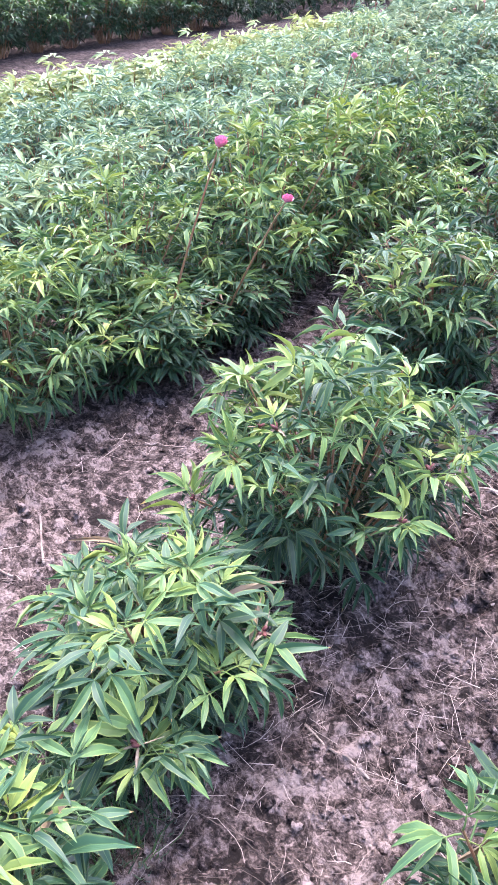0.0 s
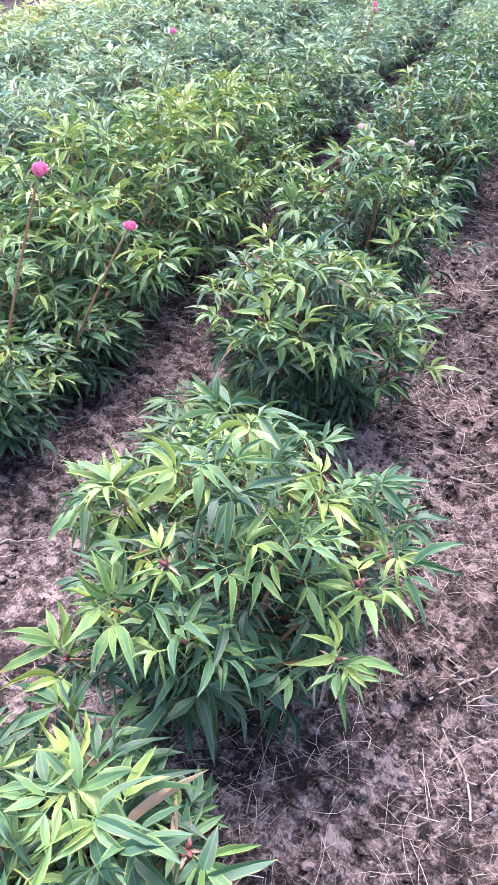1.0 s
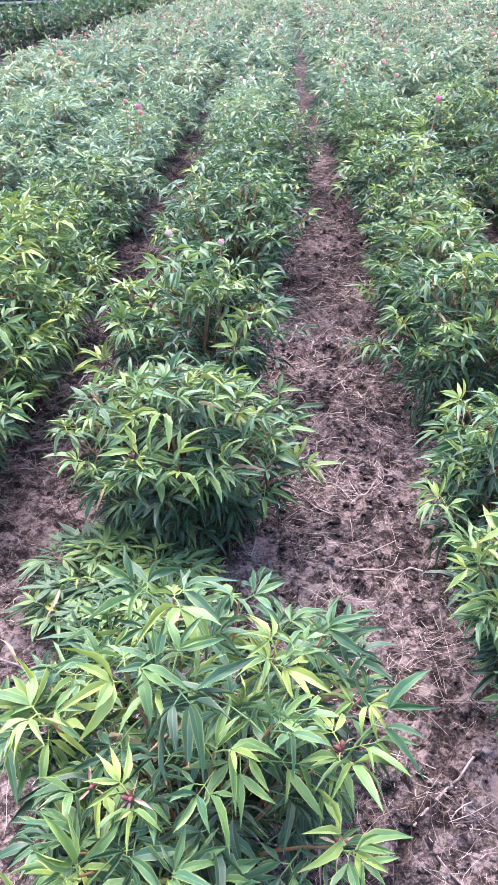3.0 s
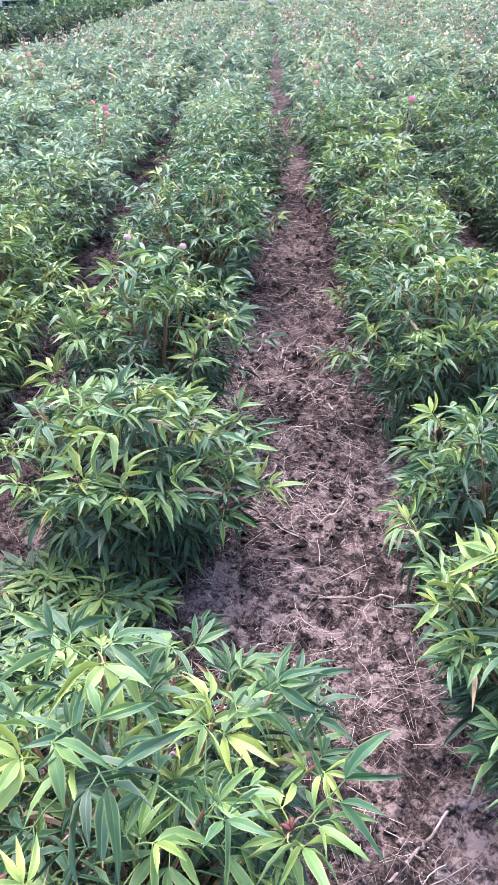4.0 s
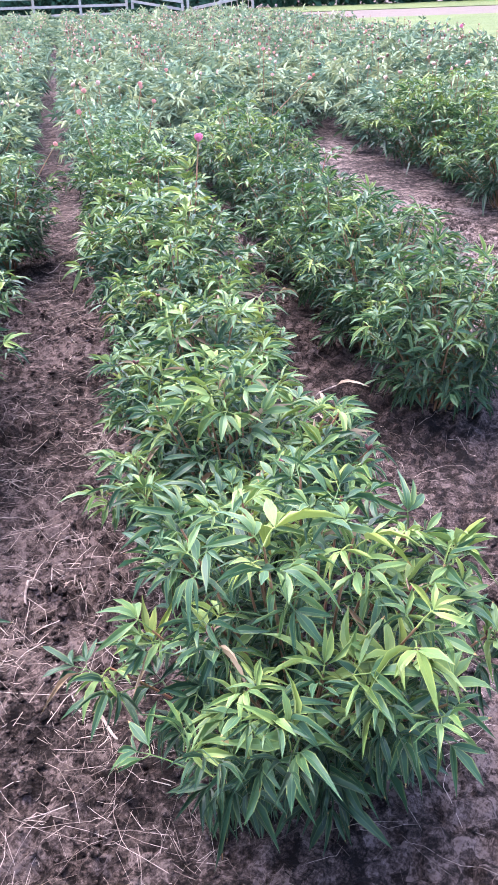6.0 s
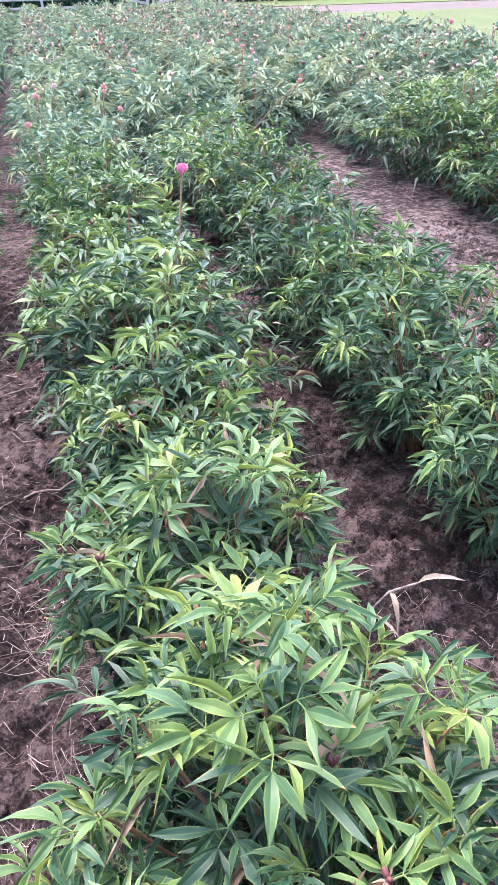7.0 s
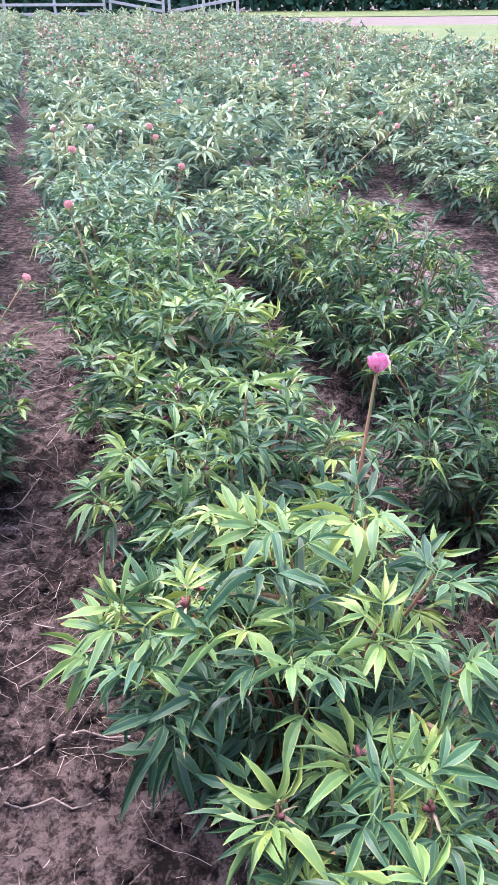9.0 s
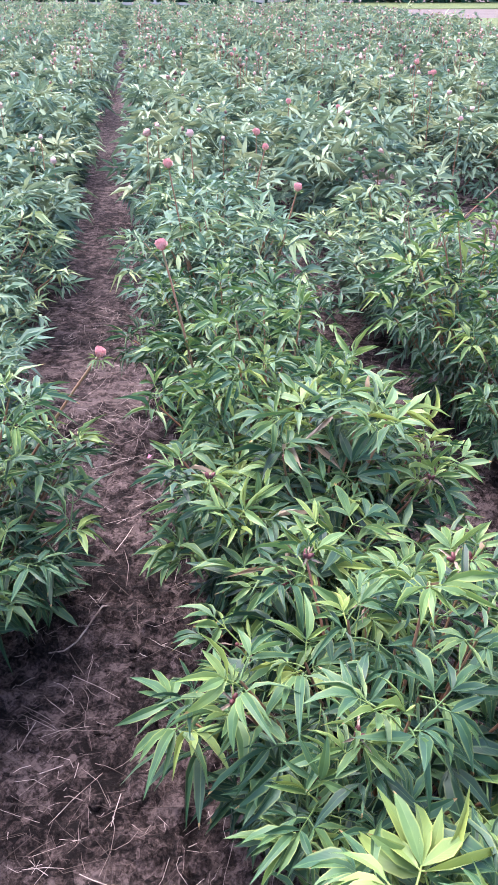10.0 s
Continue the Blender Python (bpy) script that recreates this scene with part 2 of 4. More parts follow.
class Soup:
    """Collects pieces of geometry and joins them."""

    def __init__(self):
        self.v, self.f, self.t, self.u, self.n = [], [], [], [], 0

    def add(self, v, f, t, u):
        self.v.append(v), self.f.append(f + self.n), self.t.append(t), self.u.append(u)
        self.n += len(v)

    def arrays(self):
        return np.concatenate(self.v), np.concatenate(self.f), np.concatenate(self.t), np.concatenate(self.u)

    def mesh(self, name, mat, smooth=True):
        v, f, t, u = self.arrays()
        return to_mesh(name, v, f, mat, t, u, smooth)


def unit(v):
    return v / max(np.linalg.norm(v), 1e-9)


def tube(points, radii, sides=5, tint=0.5):
    """A thin tapered tube along points."""
    p = np.asarray(points, float)
    v = []
    for i, c in enumerate(p):
        d = unit(p[min(i + 1, len(p) - 1)] - p[max(i - 1, 0)])
        a = unit(np.cross(d, (0.31, 0.77, 0.55)))
        b = np.cross(d, a)
        for k in range(sides):
            w = 2 * math.pi * k / sides
            v.append(c + radii[i] * (math.cos(w) * a + math.sin(w) * b))
    f = []
    for i in range(len(p) - 1):
        for k in range(sides):
            j = (k + 1) % sides
            f.append((i * sides + k, i * sides + j, (i + 1) * sides + j, (i + 1) * sides + k))
    n = len(v)
    return np.array(v), np.array(f), np.full(n, tint), np.tile((0.5, 0.3), (n, 1))


HALF = {4: ((0.0, 0.10), (0.24, 0.78), (0.48, 1.0), (0.76, 0.64), (1.0, 0.0)), 3: ((0.0, 0.12), (0.32, 0.95), (0.68, 0.78), (1.0, 0.0)), 2: ((0.0, 0.15), (0.5, 1.0), (1.0, 0.0))}


def leaflet(soup, base, way, up, length, width, droop, fold, tint, segs, rng):
    """One lance-shaped leaflet, two halves folded up from a sharp midrib, its tip bending down."""
    side = unit(np.cross(way, up))
    up = np.cross(side, way)
    if segs == 1:
        mid = base + way * length * 0.5 + up * length * (0.13 - 0.25 * droop)
        tip = base + way * length + up * length * (0.26 - droop)
        v = np.array((base, mid + side * width + up * width * 0.3, tip, mid - side * width + up * width * 0.3))
        soup.add(v, np.array(((0, 1, 2, 2), (0, 2, 3, 3))), np.full(4, tint), np.array(((0.5, 0), (0.9, 0.5), (0.5, 0.8), (0.1, 0.5))))
        return
    twist = rng.gauss(0.0, 0.75)
    sway = rng.uniform(-0.34, 0.34)
    wavy, beat = rng.uniform(0.10, 0.45), rng.uniform(6.0, 12.0)
    for sign in (-1, 1):
        v, u = [], []
        for s, w in HALF[segs]:
            mid = base + way * length * s + up * length * (0.26 * s - droop * s * s) + side * sway * length * s * s
            tw = twist * s
            sd = side * math.cos(tw) + up * math.sin(tw)
            nu = up * math.cos(tw) - side * math.sin(tw)
            ripple = wavy * math.sin(beat * s + 30.0 * sway + 1.3 * sign)
            edge = mid + sign * sd * width * w * math.cos(fold) + nu * width * w * (math.sin(fold) + ripple)
            v += [mid, edge]
            u += [(0.5, s), (0.5 + 0.5 * sign, s)]
        f = []
        k = len(HALF[segs])
        for i in range(k - 1):
            a, b, c, d = 2 * i, 2 * i + 1, 2 * i + 3, 2 * i + 2
            if i == k - 2:
                c = d
            f.append((a, b, c, d) if sign > 0 else ((a, d, c, b) if c != d else (b, a, d, d)))
        soup.add(np.array(v), np.array(f), np.full(len(v), tint), np.array(u))


def tilt(way, up, yaw, pitch):
    """way turned in its plane by yaw and raised by pitch, degrees."""
    side = np.cross(way, up)
    y, p = radians(yaw), radians(pitch)
    d = way * math.cos(y) + side * math.sin(y)
    return unit(d * math.cos(p) + up * math.sin(p))


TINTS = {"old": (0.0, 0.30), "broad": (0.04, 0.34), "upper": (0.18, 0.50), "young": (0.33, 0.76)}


def compound_leaf(rng, kind, segs):
    """A divided leaf growing along +Y from its stalk: full-grown ones of nine leaflets, young ones of three to five."""
    s = Soup()
    y, z = np.array((0.0, 1.0, 0.0)), np.array((0.0, 0.0, 1.0))
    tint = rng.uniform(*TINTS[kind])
    stalk = rng.uniform(0.015, 0.035) if kind == "young" else rng.uniform(0.05, 0.09)
    lift = rng.uniform(0.2, 0.5)
    node_at = np.array((0.0, stalk, stalk * lift))
    if segs > 2:
        s.add(*tube([(0, 0, 0), node_at * 0.5 + z * stalk * 0.08, node_at], (0.0022, 0.0018, 0.0015), 3, min(tint + 0.2, 0.9)))
    if kind != "young":
        arms = [(0, 0.042, 3), (-56, 0.026, 3 if rng.random() < 0.8 else 2), (56, 0.026, 3 if rng.random() < 0.8 else 2)]
    else:
        arms = [(0, 0.008, 3), (-60, 0.006, 1), (60, 0.006, 1)]
    size = rng.uniform(0.64, 0.88) * {"old": 1.0, "broad": 1.12, "upper": 0.98, "young": 0.92}[kind]
    for yaw, reach, count in arms:
        arm = tilt(y, z, yaw + rng.uniform(-8, 8), rng.uniform(-10, 12))
        end = node_at + arm * reach * size
        if segs > 2:
            s.add(*tube([node_at, end], (0.0014, 0.0011), 3, min(tint + 0.2, 0.9)))
        for k, yw in enumerate({1: (0,), 2: (-24, 24), 3: (0, -38, 38)}[count]):
            way = tilt(arm, z, yw + rng.uniform(-10, 10), rng.uniform(-18, 16))
            length = size * (0.108 if (k == 0 and count != 2) else 0.084) * rng.uniform(0.8, 1.2)
            width = length * rng.uniform(0.105, 0.15) * (1.25 if kind == "broad" else 1.0)
            limp = rng.uniform(0.15, 0.85) if rng.random() < 0.85 else rng.uniform(0.9, 1.4)
            leaflet(s, end, way, z, length, width, limp, rng.uniform(0.2, 1.15), min(1, max(0, tint + rng.uniform(-0.12, 0.12))) if rng.random() > 0.007 else -1.0, segs, rng)
    return s


rng = random.Random(11)
LEAVES = {(kind, segs): [compound_leaf(rng, kind, segs) for _ in range(n)] for kind, n in (("old", 14), ("upper", 12), ("young", 12), ("broad", 12)) for segs in (4, 3, 2, 1)}
LEAF_ARRAYS = {k: [s.arrays() for s in v] for k, v in LEAVES.items()}
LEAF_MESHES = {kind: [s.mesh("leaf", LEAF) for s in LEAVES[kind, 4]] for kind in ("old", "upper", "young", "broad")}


def shoots(rng, spread=0.27, height=0.6, count=24, old=6):
    """The stems of one plant: points along each, and the poses of its leaves. Lower leaves reach out level, upper ones rise."""
    made = []
    for i in range(count):
        az = i * 2.39996 + rng.uniform(-0.3, 0.3)
        r = spread * math.sqrt((i + 0.5) / count) * rng.uniform(0.8, 1.12)
        h = height * (1.0 - 0.34 * (r / spread) ** 2) * rng.uniform(0.72, 1.12)
        out = np.array((math.cos(az), math.sin(az), 0.0))
        a, b, c = out * r * 0.2, out * r * 0.42 + np.array((0, 0, h * 0.5)), out * r + np.array((0, 0, h))
        line = [a * (1 - q) ** 2 + b * 2 * q * (1 - q) + c * q * q for q in np.linspace(0, 1, 6)]
        leaves = []
        for k in range(old):
            q = 0.30 + 0.62 * k / (old - 1) + rng.uniform(-0.04, 0.04)
            p = a * (1 - q) ** 2 + b * 2 * q * (1 - q) + c * q * q
            turn = az + rng.choice((-1, 1)) * rng.uniform(0.0, 1.6) if r > 0.5 * spread else rng.uniform(0, 6.28)
            pitch = rng.uniform(-24, 14) + 34 * (q - 0.46)
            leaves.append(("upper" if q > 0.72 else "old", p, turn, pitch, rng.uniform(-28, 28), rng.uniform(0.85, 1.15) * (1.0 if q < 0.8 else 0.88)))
        first = rng.uniform(0, 6.28)
        top = rng.choice((3, 3, 4, 5))
        for k in range(top):
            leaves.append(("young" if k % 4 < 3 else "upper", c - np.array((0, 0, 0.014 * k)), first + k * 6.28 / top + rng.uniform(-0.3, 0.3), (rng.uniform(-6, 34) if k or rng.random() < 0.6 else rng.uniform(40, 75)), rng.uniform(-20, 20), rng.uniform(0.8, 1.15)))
        made.append((line, leaves, rng.random() < 0.3))
    return made


def leaf_pose(p, turn, pitch, roll, size):
    m = Matrix.Translation(p) @ Matrix.Rotation(turn - math.pi / 2, 4, "Z") @ Matrix.Rotation(radians(pitch), 4, "X") @ Matrix.Rotation(radians(roll), 4, "Y")
    return m @ Matrix.Scale(size, 4)


def ball(center, radii, seed, rough=0.15, rings=4, sides=6, axis=None):
    """A small uneven lump."""
    r = random.Random(seed)
    v = [(0, 0, 1)]
    for i in range(1, rings):
        t = math.pi * i / rings
        v += [(math.sin(t) * math.cos(2 * math.pi * (k + 0.5 * i) / sides), math.sin(t) * math.sin(2 * math.pi * (k + 0.5 * i) / sides), math.cos(t)) for k in range(sides)]
    v.append((0, 0, -1))
    v = np.array([np.array(p) * (1 + r.uniform(-rough, rough)) for p in v]) * np.asarray(radii)
    f = []
    for k in range(sides):
        j = (k + 1) % sides
        f.append((0, 1 + k, 1 + j, 1 + j))
        f.append((len(v) - 1, 1 + (rings - 2) * sides + j, 1 + (rings - 2) * sides + k, 1 + (rings - 2) * sides + k))
        for i in range(rings - 2):
            o = 1 + i * sides
            f.append((o + k, o + sides + k, o + sides + j, o + j))
    if axis is not None:
        v = v @ np.array(Vector((0, 0, 1)).rotation_difference(Vector(axis)).to_matrix()).T
    n = len(v)
    return v + np.asarray(center), np.array(f), np.full(n, 0.5), np.tile((0.2, 0.3), (n, 1))


def pod_mesh(seed):
    """The carpels left on a stem after flowering: a few plump horns over dry sepals."""
    r = random.Random(seed)
    s = Soup()
    for k in range(r.choice((2, 3, 3))):
        a = 2.1 * k + r.random()
        d = np.array((math.cos(a) * 0.55, math.sin(a) * 0.55, 0.85))
        s.add(*ball(d * 0.009, (0.0050, 0.0050, 0.0105), seed + k, 0.08, 5, 6, d))
    return s.mesh("seed_pod", POD)


def sepal_mesh(seed):
    """Dry narrow bracts and petal remains round a spent flower."""
    r = random.Random(seed)
    s = Soup()
    for k in range(r.choice((4, 5, 6))):
        a = 1.2 * k + r.random()
        way = unit(np.array((math.cos(a), math.sin(a), r.uniform(-0.1, 1.3))))
        leaflet(s, np.zeros(3), way, np.array((0, 0, 1.0)), r.uniform(0.018, 0.048), r.uniform(0.0022, 0.0042), r.uniform(0.2, 1.0), 0.6, 0.3, 3, r)
    return s.mesh("dry_bract", DRY_LEAF)


PODS = [pod_mesh(31 + k) for k in range(4)]
BRACTS = [sepal_mesh(51 + k) for k in range(4)]


def peony(seed, height, spread, kind_of_leaf="old", count=32):
    """A plant whose shoots, leaves and seed pods are meshes of their own."""
    r = random.Random(seed)
    root = new("peony_plant")
    for line, leaves, pod in shoots(r, spread, height, count, 6 if kind_of_leaf == "broad" else 7):
        s = Soup()
        s.add(*tube(line, np.linspace(0.0055, 0.0024, len(line)), 5))
        shoot = part("shoot", s.mesh("shoot", STEM), None, root)
        for kind, *where in leaves:
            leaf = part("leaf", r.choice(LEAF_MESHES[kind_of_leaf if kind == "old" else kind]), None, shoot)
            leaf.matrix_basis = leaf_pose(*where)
        if pod:
            seed_pod = part("seed_pod", r.choice(PODS), None, shoot)
            seed_pod.matrix_basis = Matrix.Translation(line[-1]) @ pose(0, 0, 0, r.uniform(-30, 30), r.uniform(-30, 30), r.uniform(0, 360))
            bract = part("dry_bract", r.choice(BRACTS), None, shoot)
            bract.matrix_basis = seed_pod.matrix_basis.copy()
    return root


def merged_foliage(soup, r, m, height, spread, count, segs, every=1.0, big=1.0, shift=0.0):
    """The leaves of one plant, placed by m, into a joined mesh."""
    stems = []
    for line, leaves, pod in shoots(r, spread, height, count):
        stems.append(line)
        for kind, p, turn, pitch, roll, size in leaves:
            if r.random() > every:
                continue
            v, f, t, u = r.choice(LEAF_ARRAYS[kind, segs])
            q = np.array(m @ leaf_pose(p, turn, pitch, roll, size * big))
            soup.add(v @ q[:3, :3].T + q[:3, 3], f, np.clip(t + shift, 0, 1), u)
    return stems


def simple_peony(seed, height, spread, segs, count=20, every=1.0, big=1.0, mat=None, shift=0.0):
    """A plant farther off: its foliage is one mesh, its stems another."""
    r = random.Random(seed)
    root = new("peony_plant")
    s = Soup()
    stems = merged_foliage(s, r, Matrix.Identity(4), height, spread, count, segs, every, big, shift)
    tagged(part("foliage", s.mesh("foliage", mat or LEAF), None, root), kind="stuff")
    t = Soup()
    for line in stems:
        t.add(*tube(line[::2] + [line[-1]], (0.0055, 0.0045, 0.0035, 0.0025), 3))
    tagged(part("stem_mass", t.mesh("stem_mass", STEM), None, root), kind="stuff")
    return root

# ---- ground ----


def spread_axis(lo, hi, step, outer):
    inner = list(np.arange(lo, hi + 1e-6, step))
    gaps = np.array(outer)
    return np.array(sorted([lo - g for g in gaps] + inner + [hi + g for g in gaps]))


def soil_height(x, y):
    """Clods and the low furrow trodden between the rows."""
    p = Vector((x, y, 0))
    d = noise.voronoi(p * 16.0)[0]
    bend = Vector((noise.noise(p * 11.0), noise.noise(p * 11.0 + Vector((9, 4, 2))), 0)) * 0.45
    rough = min(max(0.75 + 1.1 * noise.noise(p * 3.1 + Vector((0, 0, 5))), 0.25), 1.4)
    lump = 0.30 - 1.1 * min(noise.voronoi(p * 17.0 + bend)[0][0], 0.62) ** 2
    small = 0.30 - 1.1 * min(noise.voronoi(p * 39.0 + bend)[0][0], 0.62) ** 2
    h = rough * (0.085 * lump + 0.046 * small) + 0.014 * noise.fractal(p * 9.0, 0.8, 2.1, 3) + 0.020 * noise.noise(p * 2.3)
    return h


def build_ground():
    xs = spread_axis(-2.0, 2.3, 0.0165, (0.1, 0.3, 0.7, 1.4, 2.5, 4, 7, 12, 20, 35, 60, 110, 220))
    ys = spread_axis(0.4, 8.2, 0.018, (0.1, 0.3, 0.7, 1.4, 2.5, 4, 7, 12, 20, 35, 60, 110, 220))
    v = np.zeros((len(ys), len(xs), 3))
    v[..., 0], v[..., 1] = xs[None, :], ys[:, None]
    for j, y in enumerate(ys):
        for i, x in enumerate(xs):
            if -2.05 < x < 2.35 and 0.35 < y < 8.25:
                v[j, i, 2] = soil_height(x, y)
    n = len(xs)
    idx = np.arange(len(xs) * len(ys)).reshape(len(ys), len(xs))
    f = np.stack([idx[:-1, :-1], idx[:-1, 1:], idx[1:, 1:], idx[1:, :-1]], -1).reshape(-1, 4)
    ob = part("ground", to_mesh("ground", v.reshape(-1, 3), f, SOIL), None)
    tagged(ob, "dry crumbly purplish-brown field soil between the peony rows", "soil", kind="structure")


build_ground()


def sheet(name, corners, z, mat, label, category):
    bm = bmesh.new()
    top = [bm.verts.new((x, y, z)) for x, y in corners]
    low = [bm.verts.new((x, y, z - 0.06)) for x, y in corners]
    bm.faces.new(top)
    for i in range(len(corners)):
        j = (i + 1) % len(corners)
        bm.faces.new((low[i], low[j], top[j], top[i]))
    bmesh.ops.recalc_face_normals(bm, faces=bm.faces)
    return tagged(part(name, bm, mat), label, category, kind="structure")


sheet("lawn", [(row_x(8.5, 12), 12), (60, 12), (60, 41), (row_x(8.5, 41) + 2.0, 41), (row_x(8.5, 30), 30)], 0.04, LAWN, "yellow-green mown grass beside the peony field", "lawn")
sheet("track", [(-40, 41), (70, 41), (80, 54), (-40, 50)], 0.03, TRACK, "pale bare earth track along the end of the field", "track")
sheet("verge", [(5, 51.8), (90, 55.8), (90, 66), (5, 66)], 0.05, LAWN, "bright green grass verge below a dark hedge", "grass")


def grass_strip(u0, u1, y0, y1, count):
    """Low bright weeds and grass along the edge of a row."""
    g = np.random.default_rng(12)
    y = y0 + (y1 - y0) * g.random(count) ** 1.3
    x = u0 + (u1 - u0) * g.random(count) + SLANT * y
    c = np.stack([x, y, np.zeros(count)], 1)
    a = g.uniform(0, 6.28, count)
    side = np.stack([np.cos(a), np.sin(a), np.zeros(count)], 1) * g.uniform(0.010, 0.022, (count, 1))
    lean = np.stack([g.normal(0, 0.06, count), g.normal(0, 0.06, count), g.uniform(0.12, 0.34, count)], 1)
    v = np.stack([c - side * 0.5, c + side * 0.5, c + lean * 0.6 + side, c + lean, c + lean * 0.6 - side], 1).reshape(-1, 3)
    uv = np.tile(((0.45, 0), (0.55, 0), (0.8, 0.6), (0.5, 0.8), (0.2, 0.6)), (count, 1))
    f = np.arange(count * 5).reshape(-1, 5)
    tint = np.repeat(g.uniform(0.55, 0.95, count), 5)
    tagged(part("weed_strip", to_mesh("weed_strip", v, f, LEAF, tint, uv), None), "strip of bright yellow-green weeds beside a bare path", "weeds", kind="stuff")


grass_strip(-5.3, -4.5, 4.0, 20.0, 9000)

# ---- peony rows ----
NEAR = [                # x, y, which kind, width, height
    (-0.42, 0.34, 2, 1.05, 0.95), (-0.52, 0.90, 2, 1.1, 0.9), (-0.49, 1.54, 0, 1.0, 1.0), (-0.72, 2.64, 3, 1.02, 0.95), (-0.82, 3.42, 0, 1.0, 1.04), (-0.86, 2.30, 2, 1.0, 0.36), (-1.57, 1.96, 2, 1.0, 0.84), (-1.58, 2.42, 2, 1.0, 0.74),
    (0.38, 0.84, 2, 0.95, 1.0), (0.36, 2.02, 3, 0.9, 0.94), (0.34, 2.54, 1, 0.88, 0.96), (0.29, 3.44, 0, 0.93, 1.04), (0.26, 4.08, 3, 0.93, 1.04), (0.19, 4.68, 3, 0.92, 0.95), (0.19, 5.28, 1, 0.98, 0.95),
    (0.18, 5.86, 0, 1.06, 1.0), (0.13, 6.46, 1, 1.08, 1.0), (0.08, 7.06, 3, 1.06, 1.04),
]
NEXT = [                # the same for plants a little farther off
    (-1.80, 1.50, 1.0, 1.0), (-1.86, 2.12, 1.0, 1.06), (-1.70, 2.80, 1.12, 1.2), (-1.72, 3.42, 1.12, 1.22), (-1.78, 4.04, 1.1, 1.15), (1.14, 4.96, 0.9, 0.98), (1.06, 5.50, 0.94, 0.96), (1.00, 6.06, 1.0, 1.02), (0.96, 6.66, 1.0, 1.02), (-0.86, 4.70, 1.12, 1.08), (-0.88, 5.30, 1.14, 1.0), (-0.80, 7.10, 1.08, 1.02),
]
LABELS = ["bushy peony plant with yellow-green tips and reddish stems", "peony plant with broad glossy dark green leaves",
          "small young peony plant with yellowish upper leaves", "dense peony plant with narrow leaves and spent seed pods"]
plants = []                      # (x, y, object)
BUILT = [peony(100 + k, h, sp, leaf, n) for k, (h, sp, leaf, n) in enumerate(((0.61, 0.37, "old", 36), (0.62, 0.37, "broad", 33), (0.48, 0.21, "old", 17), (0.60, 0.36, "old", 35)))]
placed = set()
rng = random.Random(5)
for x, y, k, wide, high in NEAR:
    m = pose(x, y, 0.0, 0, 0, rng.uniform(0, 360)) @ Matrix.Diagonal((wide, wide, high, 1))
    if k in placed:
        ob = copy_thing(BUILT[k], m)
    else:
        placed.add(k)
        ob = BUILT[k]
        ob.matrix_basis = m
    tagged(ob, LABELS[k], "peony", "peony plants in the rows")
    plants.append((x, y, ob))

MID = [simple_peony(200 + k, h, sp, 3, 31, shift=sh) for k, (h, sp, sh) in enumerate(((0.60, 0.38, 0.24), (0.64, 0.39, 0.02), (0.57, 0.37, 0.04)))]
# plants farther off wear the leaf colours with haze mixed in
SOFT = [simple_peony(300 + k, h, sp, 2, 27, 1.0, 1.1, LEAF_HALF_HAZE, 0.06) for k, (h, sp) in enumerate(((0.60, 0.38), (0.65, 0.39), (0.57, 0.37)))]
PLAIN = [simple_peony(350 + k, h, sp, 1, 31, 1.0, 1.08, LEAF_HAZE) for k, (h, sp) in enumerate(((0.60, 0.38), (0.65, 0.39), (0.57, 0.37), (0.62, 0.38)))]
DEEP = [simple_peony(330 + k, h, sp, 2, 32, 1.0, 1.05, None, 0.03) for k, (h, sp) in enumerate(((0.60, 0.37), (0.65, 0.38)))]
BRIGHT = [simple_peony(380 + k, h, 0.38, 1, 26, 1.0, 1.1, LEAF_HALF_HAZE, 0.42) for k, h in enumerate((0.53, 0.57))]
DARK = [simple_peony(390 + k, h, 0.42, 1, 30, 1.0, 1.15, LEAF, -0.08) for k, h in enumerate((0.74, 0.82))]
used = set()
LEFT_ROWS, RIGHT_ROWS, OUTER_ROWS = (-0.54, -1.58, -2.45, -3.3, -4.15), (0.54, 1.42, 2.6, 3.28, 4.30, 5.5, 6.5, 7.5), (-8.35, -9.3, -10.3)
spots, far_spots = [], []
for u in LEFT_ROWS + RIGHT_ROWS + OUTER_ROWS:
    y = -0.2 + rng.uniform(0, 0.4)
    while y < 40:
        step = rng.uniform(0.52, 0.68)
        x = (row_x(u, y) if u > -5 else u) + rng.uniform(-0.05, 0.05)
        wide = (-1.25 * (y + 0.6) - 1.2 if y < 14 else -0.6 * y - 1.5) < x < 0.62 * (y - 0.5) + 0.8
        taken = any(math.hypot(x - a, y - b) < 0.42 for a, b, *_ in plants + NEXT) or (u == 0.54 and y < 2.0) or (u == -0.54 and y < 5.6) or (u == 1.42 and y < 4.2) or (u == 2.6 and y < 11.3)
        if wide and not taken and y > 0.4:
            (spots if y < (9.5 if u > -5 else 11) and x < 4.5 else far_spots).append((x, y))
        y += step
spots = [(x, y, w, h) for x, y, w, h in NEXT] + [(x, y, rng.uniform(0.95, 1.12) * (0.96 if 1.2 < x + 0.07 * y < 1.6 else 1.0), rng.uniform(0.9, 1.1)) for x, y in spots]
